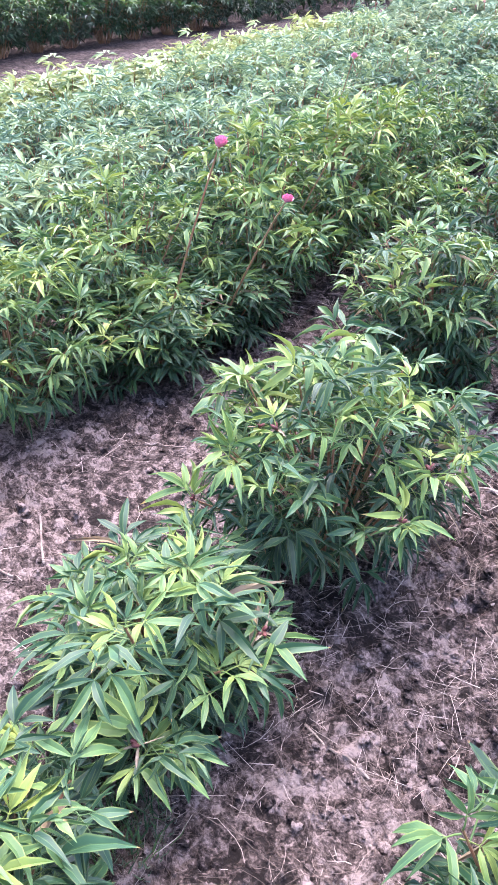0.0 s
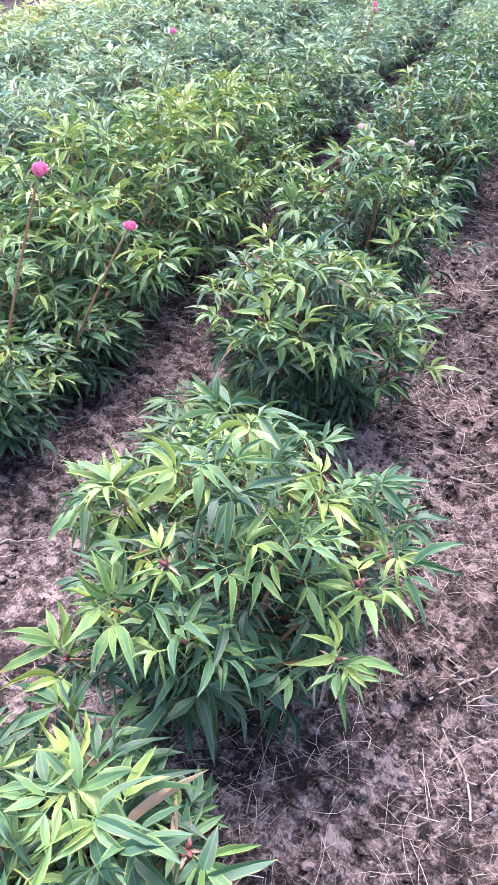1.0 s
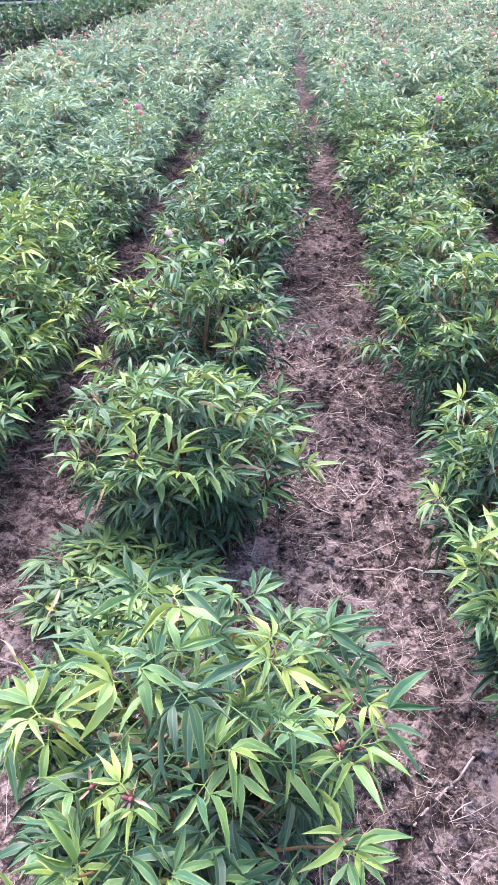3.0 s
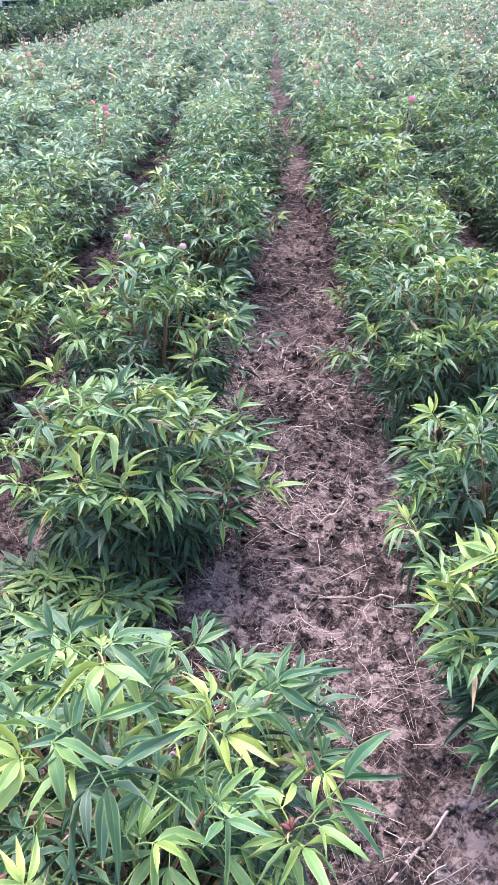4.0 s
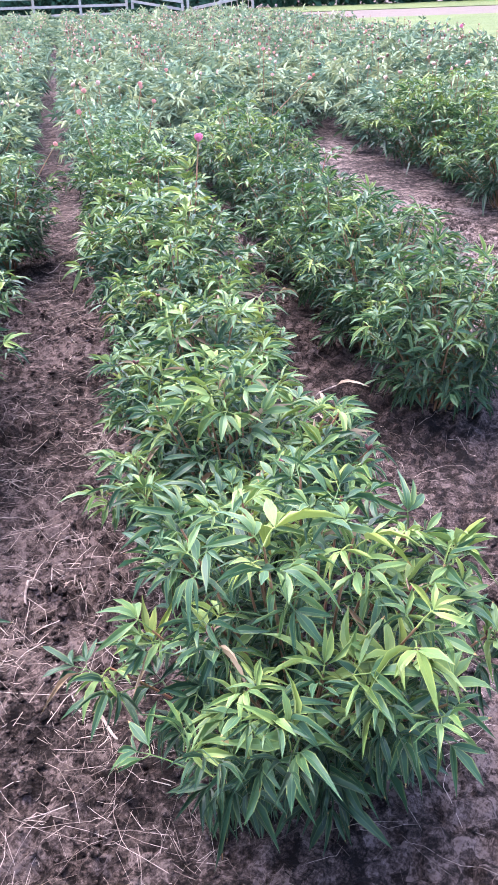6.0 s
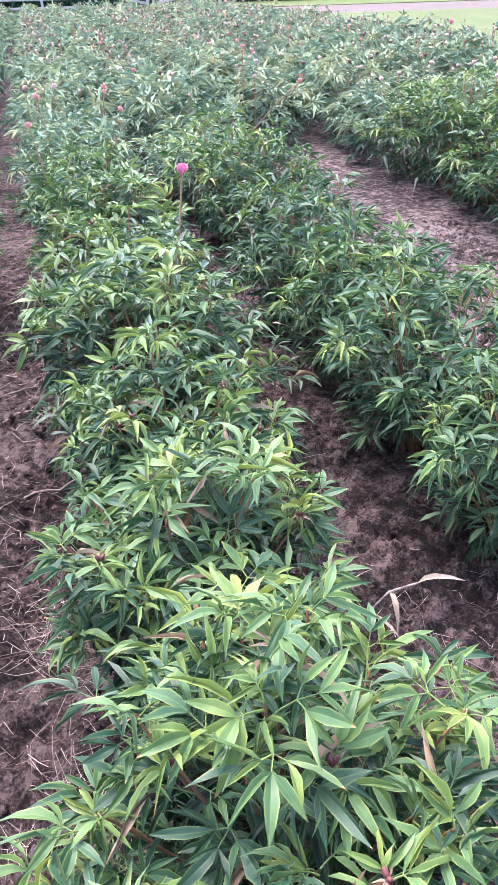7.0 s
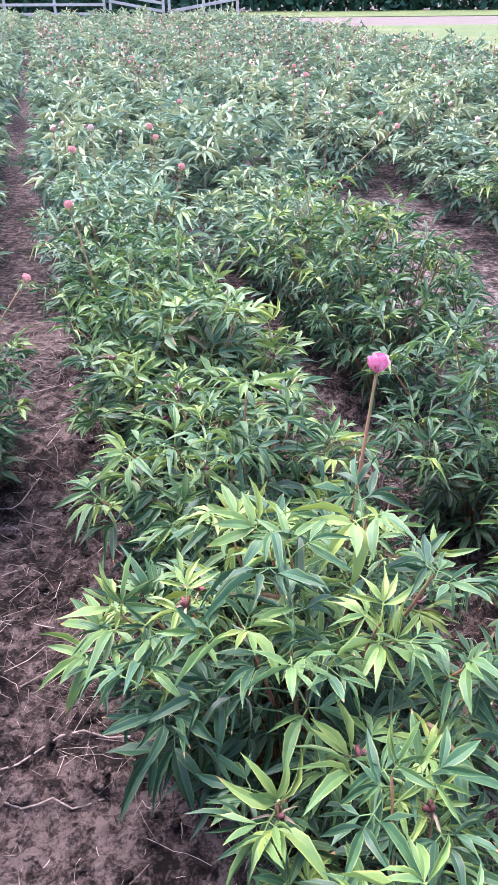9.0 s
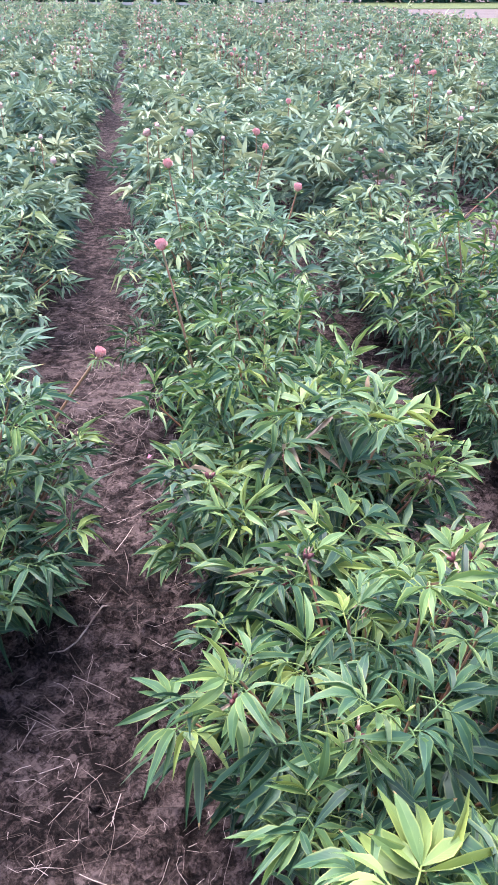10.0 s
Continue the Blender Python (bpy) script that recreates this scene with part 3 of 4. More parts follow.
for x, y, wide, high in spots:
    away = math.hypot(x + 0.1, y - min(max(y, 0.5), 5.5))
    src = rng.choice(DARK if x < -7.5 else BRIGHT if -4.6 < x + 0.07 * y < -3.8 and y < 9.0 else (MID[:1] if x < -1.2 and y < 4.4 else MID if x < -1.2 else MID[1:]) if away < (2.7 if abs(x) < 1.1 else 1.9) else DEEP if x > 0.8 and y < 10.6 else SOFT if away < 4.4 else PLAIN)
    m = pose(x, y, 0.0, 0, 0, rng.uniform(0, 360)) @ Matrix.Diagonal((wide, wide, high, 1))
    if src in used:
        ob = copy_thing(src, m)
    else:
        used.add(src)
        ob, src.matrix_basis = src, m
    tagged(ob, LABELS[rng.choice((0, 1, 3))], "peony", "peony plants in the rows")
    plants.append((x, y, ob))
for src in MID + SOFT + PLAIN + DEEP + BRIGHT + DARK:
    if src not in used:
        for ob in (*src.children_recursive, src):
            bpy.data.objects.remove(ob)

# far rows, too many to count
def far_rows():
    """Rows of plants in the distance, joined: fewer, larger leaves the farther they stand."""
    s, dark = Soup(), Soup()
    protos = []
    for lod, (every, big, count) in enumerate(((0.75, 1.4, 14), (0.5, 1.75, 10), (0.4, 2.1, 7))):
        for k in range(5):
            p = Soup()
            merged_foliage(p, random.Random(400 + 10 * lod + k), Matrix.Identity(4), (0.58, 0.66, 0.54, 0.62, 0.6)[k], 0.39, count, 1, every, big)
            protos.append(p.arrays())
    for x, y in far_spots:
        v, f, t, u = protos[rng.randrange(5) + (0 if y < 14 else 5 if y < 24 else 10)]
        a, k = rng.uniform(0, 6.28), rng.uniform(0.94, 1.12)
        c, q = math.cos(a) * k, math.sin(a) * k
        m = np.array(((c, -q, 0), (q, c, 0), (0, 0, rng.uniform(0.88, 1.12) * (1.3 if x < -7.5 else 1.0))))
        (dark if x < -7.5 else s).add(v @ m.T + np.array((x, y, 0)), f, np.clip(t + rng.uniform(-0.16, 0.12) - (0.04 if x < -7.5 else 0.0), 0, 1), u)
    # haze over the distance is carried by this paler leaf colour
    ob = part("peony_rows", s.mesh("peony_rows", LEAF_HAZE), None)
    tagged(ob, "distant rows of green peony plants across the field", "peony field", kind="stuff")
    ob = part("side_rows", dark.mesh("side_rows", LEAF), None)
    tagged(ob, "tall dark green peony rows beyond a bare side path", "peony field", kind="stuff")


far_rows()

# ---- flowers ----


def bloom(seed, radius, mat):
    """A small double flower: cupped petals in rings round a tight heart, over green sepals."""
    r = random.Random(seed)
    s = Soup()
    for ring, (n, open_by, size) in enumerate(((6, 62, 0.9), (7, 44, 1.0), (7, 27, 1.0), (6, 12, 0.95))):
        for k in range(n):
            az = 2 * math.pi * (k + 0.5 * ring) / n + r.uniform(-0.2, 0.2)
            out = np.array((math.cos(az), math.sin(az), 0.0))
            side = np.array((-out[1], out[0], 0.0))
            o = radians(open_by + r.uniform(-8, 8))
            way = out * math.sin(o) + np.array((0, 0, 1.0)) * math.cos(o)
            inn = -out * math.cos(o) + np.array((0, 0, 1.0)) * math.sin(o)
            v, f = [], []
            L, W = radius * 1.25 * size, radius * 0.62 * size
            for i in range(4):
                q = i / 3
                w = W * (0.35, 0.9, 1.0, 0.6)[i]
                mid = way * L * q + inn * L * 0.42 * q * q
                for j in (-1, 0, 1):
                    v.append(mid + side * w * j + inn * 0.22 * w * abs(j) + way * r.uniform(-0.06, 0.06) * L * (i == 3))
            for i in range(3):
                for j in range(2):
                    a = 3 * i + j
                    f.append((a, a + 1, a + 4, a + 3))
            s.add(np.array(v), np.array(f), np.full(12, 0.5), np.tile((0.3, 0.3), (12, 1)))
    return s.mesh("bloom", mat)


BLOOMS = {"pink": [bloom(1, 0.026, PETAL), bloom(2, 0.023, PETAL)], "pale": [bloom(3, 0.022, PALE)], "faded": [bloom(4, 0.021, FADED), bloom(5, 0.018, FADED)]}


def flower(x, y, z, colour, foot=None, size=1.0, leafy=True):
    """A flower on its stalk, part of the plant that stands nearest (or at foot)."""
    fx, fy = foot or (x, y)
    _, _, plant = min(plants, key=lambda p: (p[0] - fx) ** 2 + (p[1] - fy) ** 2)
    m = plant.matrix_basis
    inv = m.inverted()
    share = 0.5 if math.hypot(m.translation.x - fx, m.translation.y - fy) < 0.5 else 0.0
    base = Vector((m.translation.x * share + fx * (1 - share), m.translation.y * share + fy * (1 - share), 0.02))
    top = Vector((x, y, z - 0.012 * size))
    bend = base.lerp(top, 0.5) + Vector((0, 0, 0.06))
    line = [np.array(base * (1 - q) ** 2 + bend * 2 * q * (1 - q) + top * q * q) for q in np.linspace(0, 1, 7)]
    s = Soup()
    s.add(*tube(line, np.linspace(0.005, 0.0032, 7), 5))
    me = s.mesh("flower_stalk", STEM)
    me.transform(inv)
    stalk = part("flower_stalk", me, None, plant, "long reddish flower stalk")
    r = random.Random(int(abs(x * 100) + abs(y * 1000)))
    head = part("flower", r.choice(BLOOMS[colour]), None, stalk, {"pink": "bright pink double flower", "pale": "pale pink fading flower", "faded": "dull red faded flower"}[colour])
    d = Vector(line[-1] - line[-2]).normalized()
    lean = Vector((0, 0, 1)).rotation_difference(d.lerp(Vector((0, 0, 1)), 0.3)).to_matrix().to_4x4()
    head.matrix_basis = inv @ Matrix.Translation(top) @ lean @ Matrix.Scale(size, 4)
    if leafy:
        for q, n in ((4, 2), (6, 3)):
            for k in range(n):
                leaf = part("leaf", r.choice(LEAF_MESHES["young"]), None, stalk)
                leaf.matrix_basis = inv @ leaf_pose(line[q] - np.array((0, 0, 0.012)), r.uniform(0, 6.28), r.uniform(5, 50), 0, 0.35 if q == 6 else 0.6)


for x, y, z, colour, size, foot in [
    (-1.246, 2.004, 0.927, "pink", 0.98, (-1.55, 2.0)), (-1.19, 2.294, 0.70, "pink", 0.95, (-1.5, 2.2)), (-0.98, 3.85, 0.64, "pale", 1.0, None),
    (-0.75, 3.83, 0.61, "pale", 0.9, None), (0.35, 6.09, 0.855, "pink", 1.0, (0.34, 6.14)), (-0.41, 7.27, 0.675, "faded", 0.85, (-0.86, 7.36)),
    (0.156, 10.0, 0.71, "faded", 1.3, None), (0.15, 9.36, 0.75, "faded", 1.2, None), (0.23, 8.72, 0.71, "faded", 1.1, None),
    (-0.28, 8.75, 0.80, "faded", 1.2, None), (-0.27, 7.75, 0.78, "faded", 1.1, None), (0.82, 11.3, 0.66, "faded", 1.2, None),
    (0.45, 11.1, 0.72, "faded", 1.2, None), (1.91, 10.7, 0.66, "faded", 1.2, (1.85, 11.5)), (1.6, 9.5, 0.75, "faded", 1.1, (0.95, 9.6)),
    (-2.46, 4.84, 0.75, "pink", 1.1, None), (-1.71, 6.4, 0.75, "faded", 1.2, None), (-1.96, 6.95, 0.75, "faded", 1.1, None),
    (-3.0, 8.9, 0.85, "faded", 1.4, None), (-1.79, 6.66, 0.75, "pink", 1.0, None), (1.53, 11.5, 0.85, "faded", 1.3, None),
    (1.62, 12.33, 0.85, "faded", 1.5, None), (3.1, 12.67, 0.80, "faded", 1.3, None), (0.24, 14.38, 0.80, "faded", 1.3, None), (-0.20, 9.6, 0.77, "pale", 1.2, None),
    (2.93, 15.5, 0.80, "faded", 1.5, None), (3.73, 15.2, 0.80, "faded", 1.5, None), (4.93, 14.4, 0.85, "pink", 1.6, None), (-3.58, 10.2, 0.85, "faded", 1.5, None),
    (1.88, 12.84, 0.72, "faded", 1.3, None), (1.47, 10.58, 0.68, "pale", 1.0, None), (-3.36, 9.62, 0.88, "faded", 1.2, None), (-3.48, 9.3, 0.72, "faded", 1.0, None), (0.21, 14.42, 0.75, "faded", 1.2, None), (4.52, 17.6, 0.75, "faded", 1.2, None),
]:
    flower(x, y, z, colour, foot, size)


def far_heads():
    """Faded flowers and seed heads standing over the far rows."""
    heads, stalks = Soup(), Soup()
    r = random.Random(77)
    for x, y in far_spots:
        for k in range(r.choice((1, 2, 3, 4)) if y < 14 else r.choice((3, 5, 7, 9)) if y < 30 else 4):
            px, py, pz = x + r.uniform(-0.27, 0.27), y + r.uniform(-0.3, 0.3), r.uniform(0.54, 0.76)
            q = r.uniform(0.014, 0.024)
            heads.add(*ball((px, py, pz), (q, q, q * 0.9), r.randrange(9999), 0.35, 3, 4))
            stalks.add(*tube([(px, py, 0.35), (px, py, pz)], (0.004, 0.003), 3))
    tagged(part("faded_flowers", heads.mesh("faded_flowers", HEAD), None), "spent pinkish-brown flower heads over the distant rows", "flowers", kind="stuff")
    tagged(part("flower_stalks", stalks.mesh("flower_stalks", STEM), None), "thin stalks of faded flowers in the distance", "stalks", kind="stuff")


far_heads()

# ---- litter on the soil ----


def on_soil(x, y):
    return soil_height(x, y) if -2.05 < x < 2.35 and 0.35 < y < 8.25 else 0.0


def bits():
    r = random.Random(9)
    straw, crumbs = Soup(), Soup()
    for k in range(25000):
        gap = r.choice((-1.08, -0.02, -0.02, -0.02, -0.02, 1.06, 2.6, 0.3, -0.45))
        y = r.uniform(0.3, 9.4) if r.random() < 0.5 else r.uniform(0.3, 5.0)
        x = row_x(gap + r.gauss(0, 0.24), y)
        if noise.noise(Vector((x * 5, y * 5, 3.0))) < 0.05 and r.random() < 0.75:
            continue
        z = on_soil(x, y)
        a, L = r.uniform(0, 6.28), r.choice((0.015, 0.03, 0.05, 0.075, 0.12)) * r.uniform(0.7, 1.3)
        c, s = math.cos(a), math.sin(a)
        bow = r.choice((0.04, 0.04, 0.1, 0.3)) * r.uniform(-1, 1) * L
        if k % 6 == 0:
            L, w = L * 1.5 + 0.04, 0.0006
            curl, spin = r.uniform(-2.4, 2.4), a
            pts, px, py = [], x, y
            for i in range(6):
                pts.append((px, py, on_soil(px, py) + 0.004 + 0.014 * r.random()))
                spin += curl / 5
                px, py = px + math.cos(spin) * L / 5, py + math.sin(spin) * L / 5
            straw.add(*tube(pts, (w,) * 6, 3))
            continue
        pts = [(x + c * L * q - s * bow * (1 - 4 * q * q), y + s * L * q + c * bow * (1 - 4 * q * q), z + 0.004 + 0.008 * r.random() + 0.010 * max(0, q) * r.random()) for q in (-0.5, 0.05, 0.5)]
        w = r.choice((0.0004, 0.0005, 0.0006, 0.0008, 0.0011))
        straw.add(*tube(pts, (w, w, w * 0.7), 3))
    for k in range(7500):
        gap = r.choice((-1.08, -0.02, -0.02, -0.02, -0.35, 1.06, 0.25))
        y = r.uniform(0.4, 7.5) if r.random() < 0.4 else r.uniform(0.4, 4.2)
        x = row_x(gap + r.gauss(0, 0.24), y)
        q = min(0.0046 * r.paretovariate(1.9), 0.016)
        crumbs.add(*ball((x, y, on_soil(x, y) + q * 0.15), (q, q * r.uniform(0.6, 1), q * r.uniform(0.45, 0.75)), k, 0.3, 3, 5))
    # the finest crumbs, close to the walk
    g = np.random.default_rng(4)
    n = 5000
    gap = g.choice((-1.08, -0.02, -0.02, -0.02, -0.35, 0.3, 1.06), n) + g.normal(0, 0.2, n)
    gap = np.where(g.random(n) < 0.35, g.uniform(-1.5, 1.6, n), gap)
    yy = np.where(g.random(n) < 0.7, g.uniform(0.4, 3.6, n), g.uniform(3.6, 7.0, n))
    xx = gap + SLANT * yy
    zz = np.array([on_soil(p, q) for p, q in zip(xx, yy)])
    size = np.minimum(0.0022 * (1 + g.pareto(2.2, n)), 0.010)
    octa = np.array(((1, 0, 0), (0, 1, 0), (-1, 0, 0), (0, -1, 0), (0, 0, 1), (0, 0, -1)), float)
    v = octa[None] * size[:, None, None] * g.uniform(0.6, 1.2, (n, 6, 1))
    turn = g.uniform(0, 6.28, n)
    c, q = np.cos(turn)[:, None], np.sin(turn)[:, None]
    v = np.stack([v[..., 0] * c - v[..., 1] * q, v[..., 0] * q + v[..., 1] * c, v[..., 2] * 0.8], -1) + np.stack([xx, yy, zz + size * 0.3], 1)[:, None]
    f = np.array(((0, 1, 4), (1, 2, 4), (2, 3, 4), (3, 0, 4), (1, 0, 5), (2, 1, 5), (3, 2, 5), (0, 3, 5)))
    f = (f[None] + 6 * np.arange(n)[:, None, None]).reshape(-1, 3)
    tagged(part("soil_grit", to_mesh("soil_grit", v.reshape(-1, 3), f, CLOD, smooth=False), None), "fine dry grit of soil between the rows", "soil", kind="stuff")
    tagged(part("straw_litter", straw.mesh("straw_litter", STRAW), None), "thin pale dry straw scattered on the soil", "straw", kind="stuff")
    tagged(part("soil_crumbs", crumbs.mesh("soil_crumbs", CLOD), None), "small crumbs of dry soil between the rows", "soil", kind="stuff")


bits()


def soil_clod(x, y, q, seed):
    s = Soup()
    r = random.Random(seed)
    for k in range(4):
        w = q * (0.8, 0.6, 0.5, 0.4)[k]
        a, d = r.uniform(0, 6.28), 0.0 if k == 0 else q * r.uniform(0.4, 0.8)
        s.add(*ball((math.cos(a) * d, math.sin(a) * d, q * r.uniform(-0.1, 0.1)), (w, w * r.uniform(0.6, 1.0), w * r.uniform(0.34, 0.5)), seed + k, 0.2, 5, 7))
    ob = part("soil_clod", s.mesh("soil_clod", CLOD), None)
    ob.matrix_basis = pose(x, y, on_soil(x, y) - 0.002, 0, 0, seed * 37 % 360)
    tagged(ob, "rough dry lump of brown soil on the ground", "clod", "soil clods between the rows")


def dry_stick(x, y, length, thick, turn, seed):
    r = random.Random(seed)
    s = Soup()
    c, d = math.cos(radians(turn)), math.sin(radians(turn))
    bow = r.uniform(-0.12, 0.12) * length
    pts = []
    for q in np.linspace(-0.5, 0.5, 7):
        px, py = c * length * q - d * bow * (1 - 4 * q * q), d * length * q + c * bow * (1 - 4 * q * q)
        pts.append((px, py, on_soil(x + px, y + py) + thick + 0.003 + r.uniform(0, 0.004)))
    s.add(*tube(pts, [thick * r.uniform(0.75, 1.1) for _ in pts], 5))
    ob = part("dry_stick", s.mesh("dry_stick", STRAW), None)
    ob.matrix_basis = Matrix.Translation((x, y, 0))
    tagged(ob, "pale dry plant stem lying on the soil", "stick", "dry stems on the soil")


rng = random.Random(21)
soil_clod(-0.053, 1.52, 0.030, 3)
for k in range(210):
    y = rng.uniform(0.5, 6.5) if k % 2 else rng.uniform(0.5, 3.2)
    soil_clod(row_x(rng.choice((-0.05, -0.05, -1.08, 1.06)) + rng.gauss(0, 0.14), y), y, min(0.012 * rng.paretovariate(2.4), 0.031), 50 + k)
for x, y, length, thick, turn in [(-0.485, 4.2, 0.16, 0.003, 80), (-0.355, 4.1, 0.10, 0.005, 85), (-0.36, 3.09, 0.12, 0.004, 60), (-0.13, 3.64, 0.14, 0.0035, 110), (-0.33, 6.0, 0.30, 0.003, 8),
                                  (-0.236, 2.13, 0.2, 0.0045, -8), (-0.344, 5.89, 0.2, 0.003, 0), (-0.17, 5.53, 0.24, 0.0035, 25), (0.05, 1.75, 0.26, 0.0035, 50), (0.06, 1.5, 0.2, 0.003, -60)]:
    dry_stick(x, y, length, thick, turn, int(y * 100))
for k in range(46):
    y = rng.uniform(0.5, 7.5)
    dry_stick(row_x(rng.choice((-0.05, -0.05, -0.05, -1.08, 1.06, 2.5)) + rng.gauss(0, 0.16), y), y, rng.uniform(0.08, 0.24), rng.uniform(0.0018, 0.004), rng.uniform(0, 180), 300 + k)


def weed_tuft(x, y, size, seed):
    """Fine grassy weeds at the foot of a plant."""
    r = random.Random(seed)
    s = Soup()
    for k in range(420):
        a, d = r.uniform(0, 6.28), size * math.sqrt(r.random())
        base = np.array((math.cos(a) * d, math.sin(a) * d * 0.8, 0.0))
        b = r.uniform(0, 6.28)
        way = unit(np.array((math.cos(b) * 0.6, math.sin(b) * 0.6, 1.0)))
        leaflet(s, base, way, np.array((math.cos(b), math.sin(b), 0.1)), r.uniform(0.05, 0.12), r.uniform(0.0016, 0.003), 0.4, 0.4, r.uniform(0.1, 0.6), 2, r)
    ob = part("weed_tuft", s.mesh("weed_tuft", LEAF), None)
    ob.matrix_basis = pose(x, y, on_soil(x, y) - 0.01)
    tagged(ob, "tuft of fine green weeds at a plant's foot", "weeds", kind="stuff")


def withered_shoot(x, y, seed, tall=1.0):
    """A dead stalk with curled, bleached leaves."""
    r = random.Random(seed)
    root = new("withered_shoot")
    root.matrix_basis = pose(x, y, on_soil(x, y), 0, 0, r.uniform(0, 360))
    for k in range(3):
        a = 2.1 * k + r.uniform(-0.4, 0.4)
        out = np.array((math.cos(a), math.sin(a), 0.0))
        h, d = tall * r.uniform(0.18, 0.30), r.uniform(0.06, 0.16)
        line = [out * d * q * q + np.array((0, 0, h * (q - 0.25 * q ** 4))) for q in np.linspace(0, 1, 6)]
        s = Soup()
        s.add(*tube(line, np.linspace(0.004, 0.0022, 6), 5))
        stalk = part("stalk", s.mesh("stalk", STRAW), None, root)
        for j in range(4):
            leaf = Soup()
            b = a + r.uniform(-1.4, 1.4)
            way = unit(np.array((math.cos(b), math.sin(b), r.uniform(-0.1, 0.7))))
            leaflet(leaf, line[2 + j], way, np.array((0, 0, 1.0)), r.uniform(0.06, 0.11), r.uniform(0.006, 0.010), r.uniform(0.7, 1.6), r.uniform(0.5, 1.1), 0.5, 4, r)
            part("dry_leaf", leaf.mesh("dry_leaf", DRY_LEAF), None, stalk)
    tagged(root, "dead shoot with curled bleached leaves between the rows", "dead plant", "withered shoots")


for k, (x, y, tall) in enumerate(((0.47, 4.52, 2.0), (0.66, 6.78, 1.0), (0.50, 5.80, 1.9), (-0.30, 1.62, 1.0), (-0.86, 1.82, 1.3))):
    withered_shoot(x, y, 60 + k, tall)


def fallen_petal(x, y, seed):
    r = random.Random(seed)
    s = Soup()
    for k in range(5):
        a = 1.256 * k + r.uniform(-0.4, 0.4)
        leaflet(s, np.zeros(3), unit(np.array((math.cos(a), math.sin(a), r.uniform(0.1, 0.6)))), np.array((0, 0, 1.0)), r.uniform(0.018, 0.028), 0.008, 0.5, 0.3, 0.5, 4, r)
    ob = part("fallen_flower", s.mesh("fallen_flower", PETAL), None)
    ob.matrix_basis = pose(x, y, on_soil(x, y) + 0.002)
    tagged(ob, "small pink flower fallen on the dark soil", "fallen flower")


fallen_petal(-0.36, 7.87, 5)
weed_tuft(-0.43, 0.62, 0.16, 1)
weed_tuft(-0.80, 2.05, 0.18, 3)

# ---- far edge of the field ----


def board(name, a, b, wide, high, parent, mat=WOOD):
    """A sawn bar between two points."""
    a, b = Vector(a), Vector(b)
    d = (b - a).normalized()
    side = d.cross(Vector((0, 0, 1)))
    side = side.normalized() if side.length > 0.01 else Vector((1, 0, 0))
    up = side.cross(d)
    bm = bmesh.new()
    ring = [[bm.verts.new(p + side * wide / 2 * i + up * high / 2 * j) for i, j in ((-1, -1), (1, -1), (1, 1), (-1, 1))] for p in (a, b)]
    bm.faces.new(ring[0][::-1]), bm.faces.new(ring[1])
    for k in range(4):
        bm.faces.new((ring[0][k], ring[0][(k + 1) % 4], ring[1][(k + 1) % 4], ring[1][k]))
    bmesh.ops.bevel(bm, geom=bm.edges[:], offset=min(wide, high) * 0.12, segments=1, affect="EDGES")
    return part(name, bm, mat, parent)


def fence(x0, x1, y0, y1, gap, rails, label):
    root = new("fence")
    n = max(1, round(abs(x1 - x0) / gap))
    for k in range(n + 1):
        x, y = x0 + (x1 - x0) * k / n, y0 + (y1 - y0) * k / n
        board("post", (x, y, 0), (x, y, 1.3), 0.13, 0.13, root)
        if k:
            for z0, z1 in rails:
                board("rail", (px, py - 0.09, z0), (x, y - 0.09, z1), 0.04, 0.12, root)
        px, py = x, y
    return tagged(root, label, "fence")


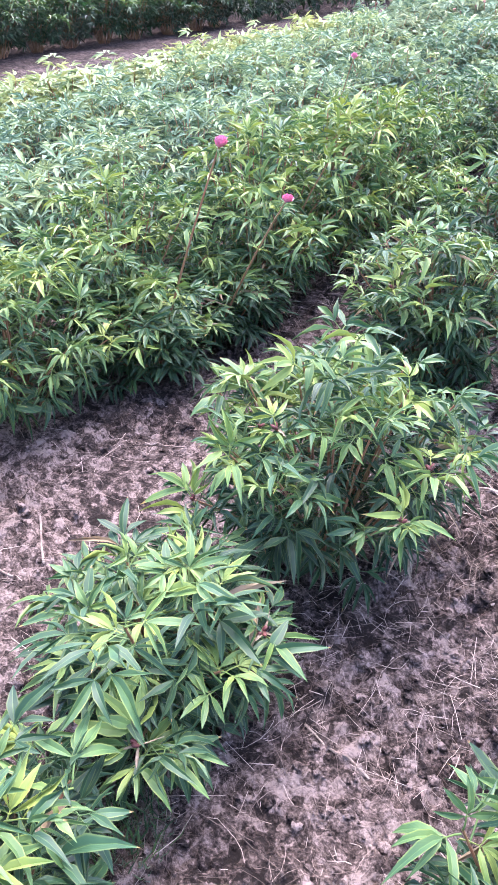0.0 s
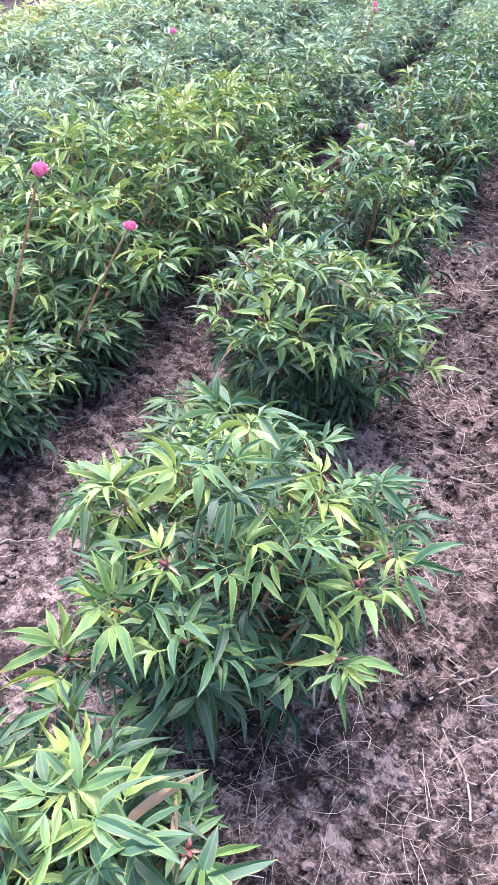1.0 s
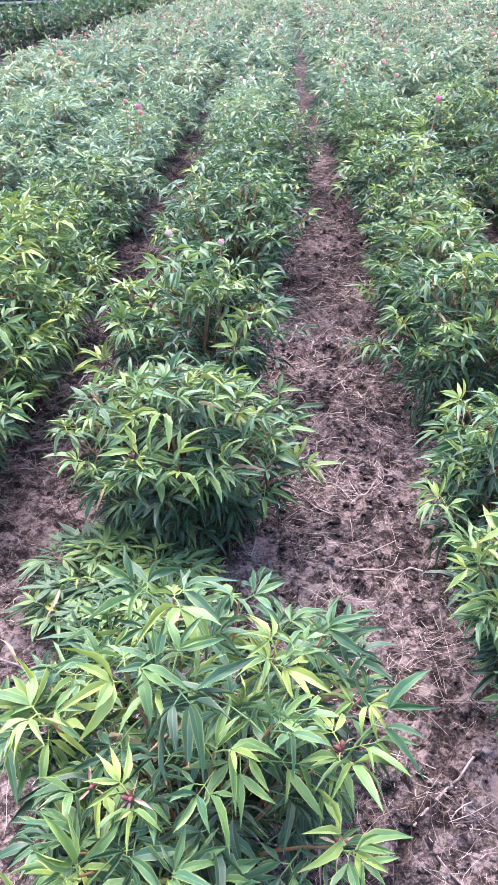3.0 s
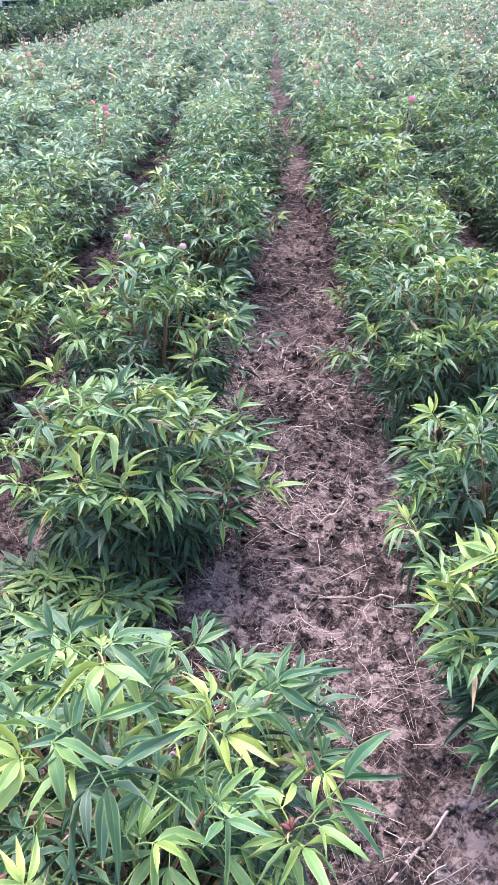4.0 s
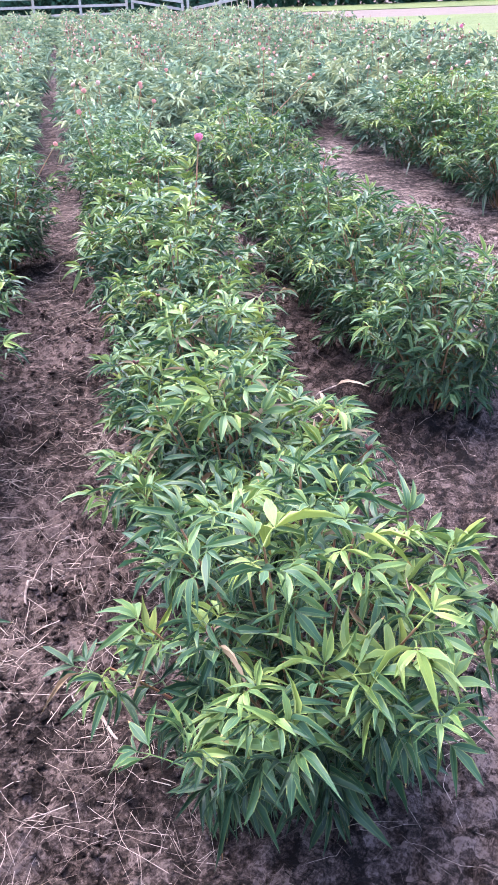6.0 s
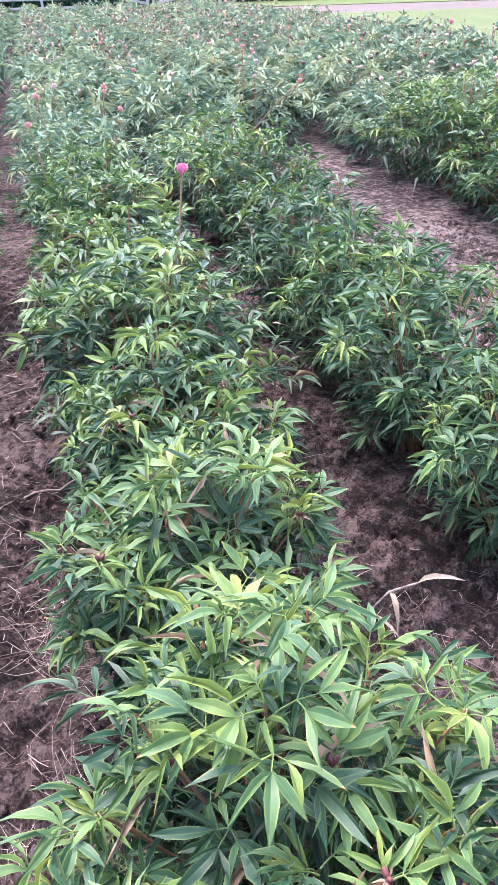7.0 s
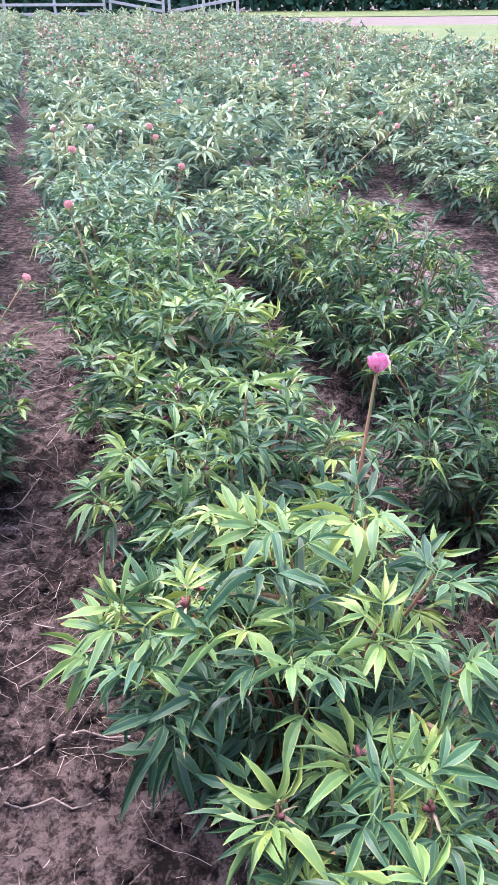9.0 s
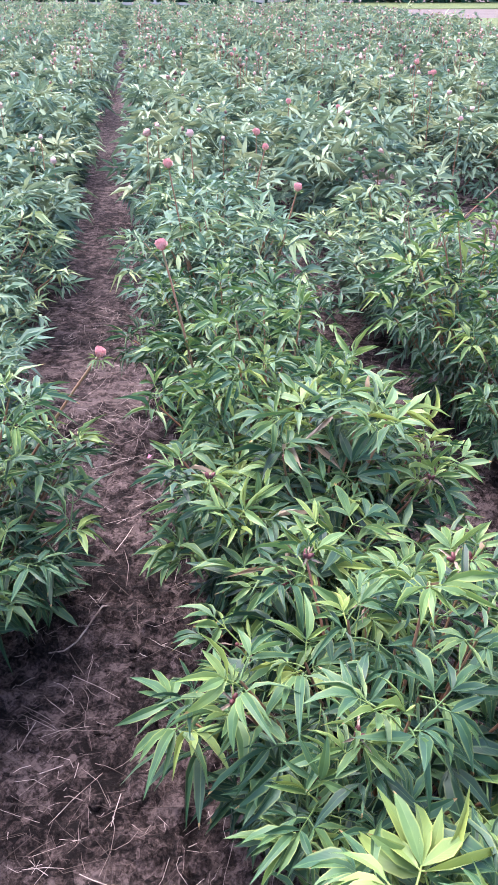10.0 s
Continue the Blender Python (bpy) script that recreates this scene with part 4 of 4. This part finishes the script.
fence(-24, 0.3, 50, 49, 2.5, ((0.35, 0.35), (0.75, 0.75), (1.15, 1.15)), "weathered grey post-and-rail fence beyond the field")
fence(0.6, 3.2, 49, 48.4, 2.6, ((0.9, 0.45), (1.2, 0.8), (0.25, 0.25)), "pale wooden fence bay with sloping rails")
gate = fence(3.5, 6.9, 48.4, 48, 1.7, ((0.2, 0.2), (1.2, 1.2)), "pale wooden fence bay with a sloping brace")
board("brace", (3.5, 48.2, 0.45), (6.9, 47.85, 1.0), 0.05, 0.14, gate)
for k in range(7):
    board("picket", (4.9 + 0.3 * k, 48.25, 0.1), (4.9 + 0.3 * k, 48.25, 1.0), 0.03, 0.09, gate)


def hedge(name, x0, x1, y0, y1, height, deep, count, leaf, seed, label, lift=0.0):
    """A bank of leaves with an uneven front and top."""
    r = np.random.default_rng(seed)
    q = r.random(count)
    x = x0 + (x1 - x0) * q
    bulge = np.sin(x * 1.3 + seed) * 0.5 + np.sin(x * 0.47) * 0.7
    z = lift + r.random(count) ** 0.8 * (height + 0.35 * bulge)
    y = y0 + (y1 - y0) * q - deep * r.random(count) ** 2 * (0.6 + 0.25 * bulge) * np.sqrt(np.clip(1.1 - z / (height + 1), 0.05, 1)) + deep * 0.5
    c = np.stack([x, y, z], 1)
    a, b = r.normal(size=(count, 3)), r.normal(size=(count, 3))
    a /= np.linalg.norm(a, axis=1)[:, None]
    b -= a * (a * b).sum(1)[:, None]
    b /= np.linalg.norm(b, axis=1)[:, None]
    s = leaf * r.uniform(0.6, 1.4, (count, 1))
    v = np.stack([c - a * s, c + b * s * 0.45, c + a * s, c - b * s * 0.45], 1).reshape(-1, 3)
    f = np.arange(count * 4).reshape(-1, 4)
    ob = part(name, to_mesh(name, v, f, HEDGE), None)
    return tagged(ob, label, "hedge", kind="stuff")


hedge("hedge", 2, 75, 63, 68, 5.0, 3.0, 26000, 0.36, 1, "dark green hedge beyond the far grass")
hedge("bushes", -30, 4, 54, 53, 1.6, 2.0, 16000, 0.17, 2, "low green bushes behind the far fence")
hedge("tree_belt", -60, 10, 75, 72, 9.0, 4.0, 16000, 0.6, 3, "dark belt of trees beyond the fence")
hedge("shrub", 0.0, 0.7, 36, 36, 0.9, 0.5, 700, 0.07, 4, "small dark green shrub at the end of a row")
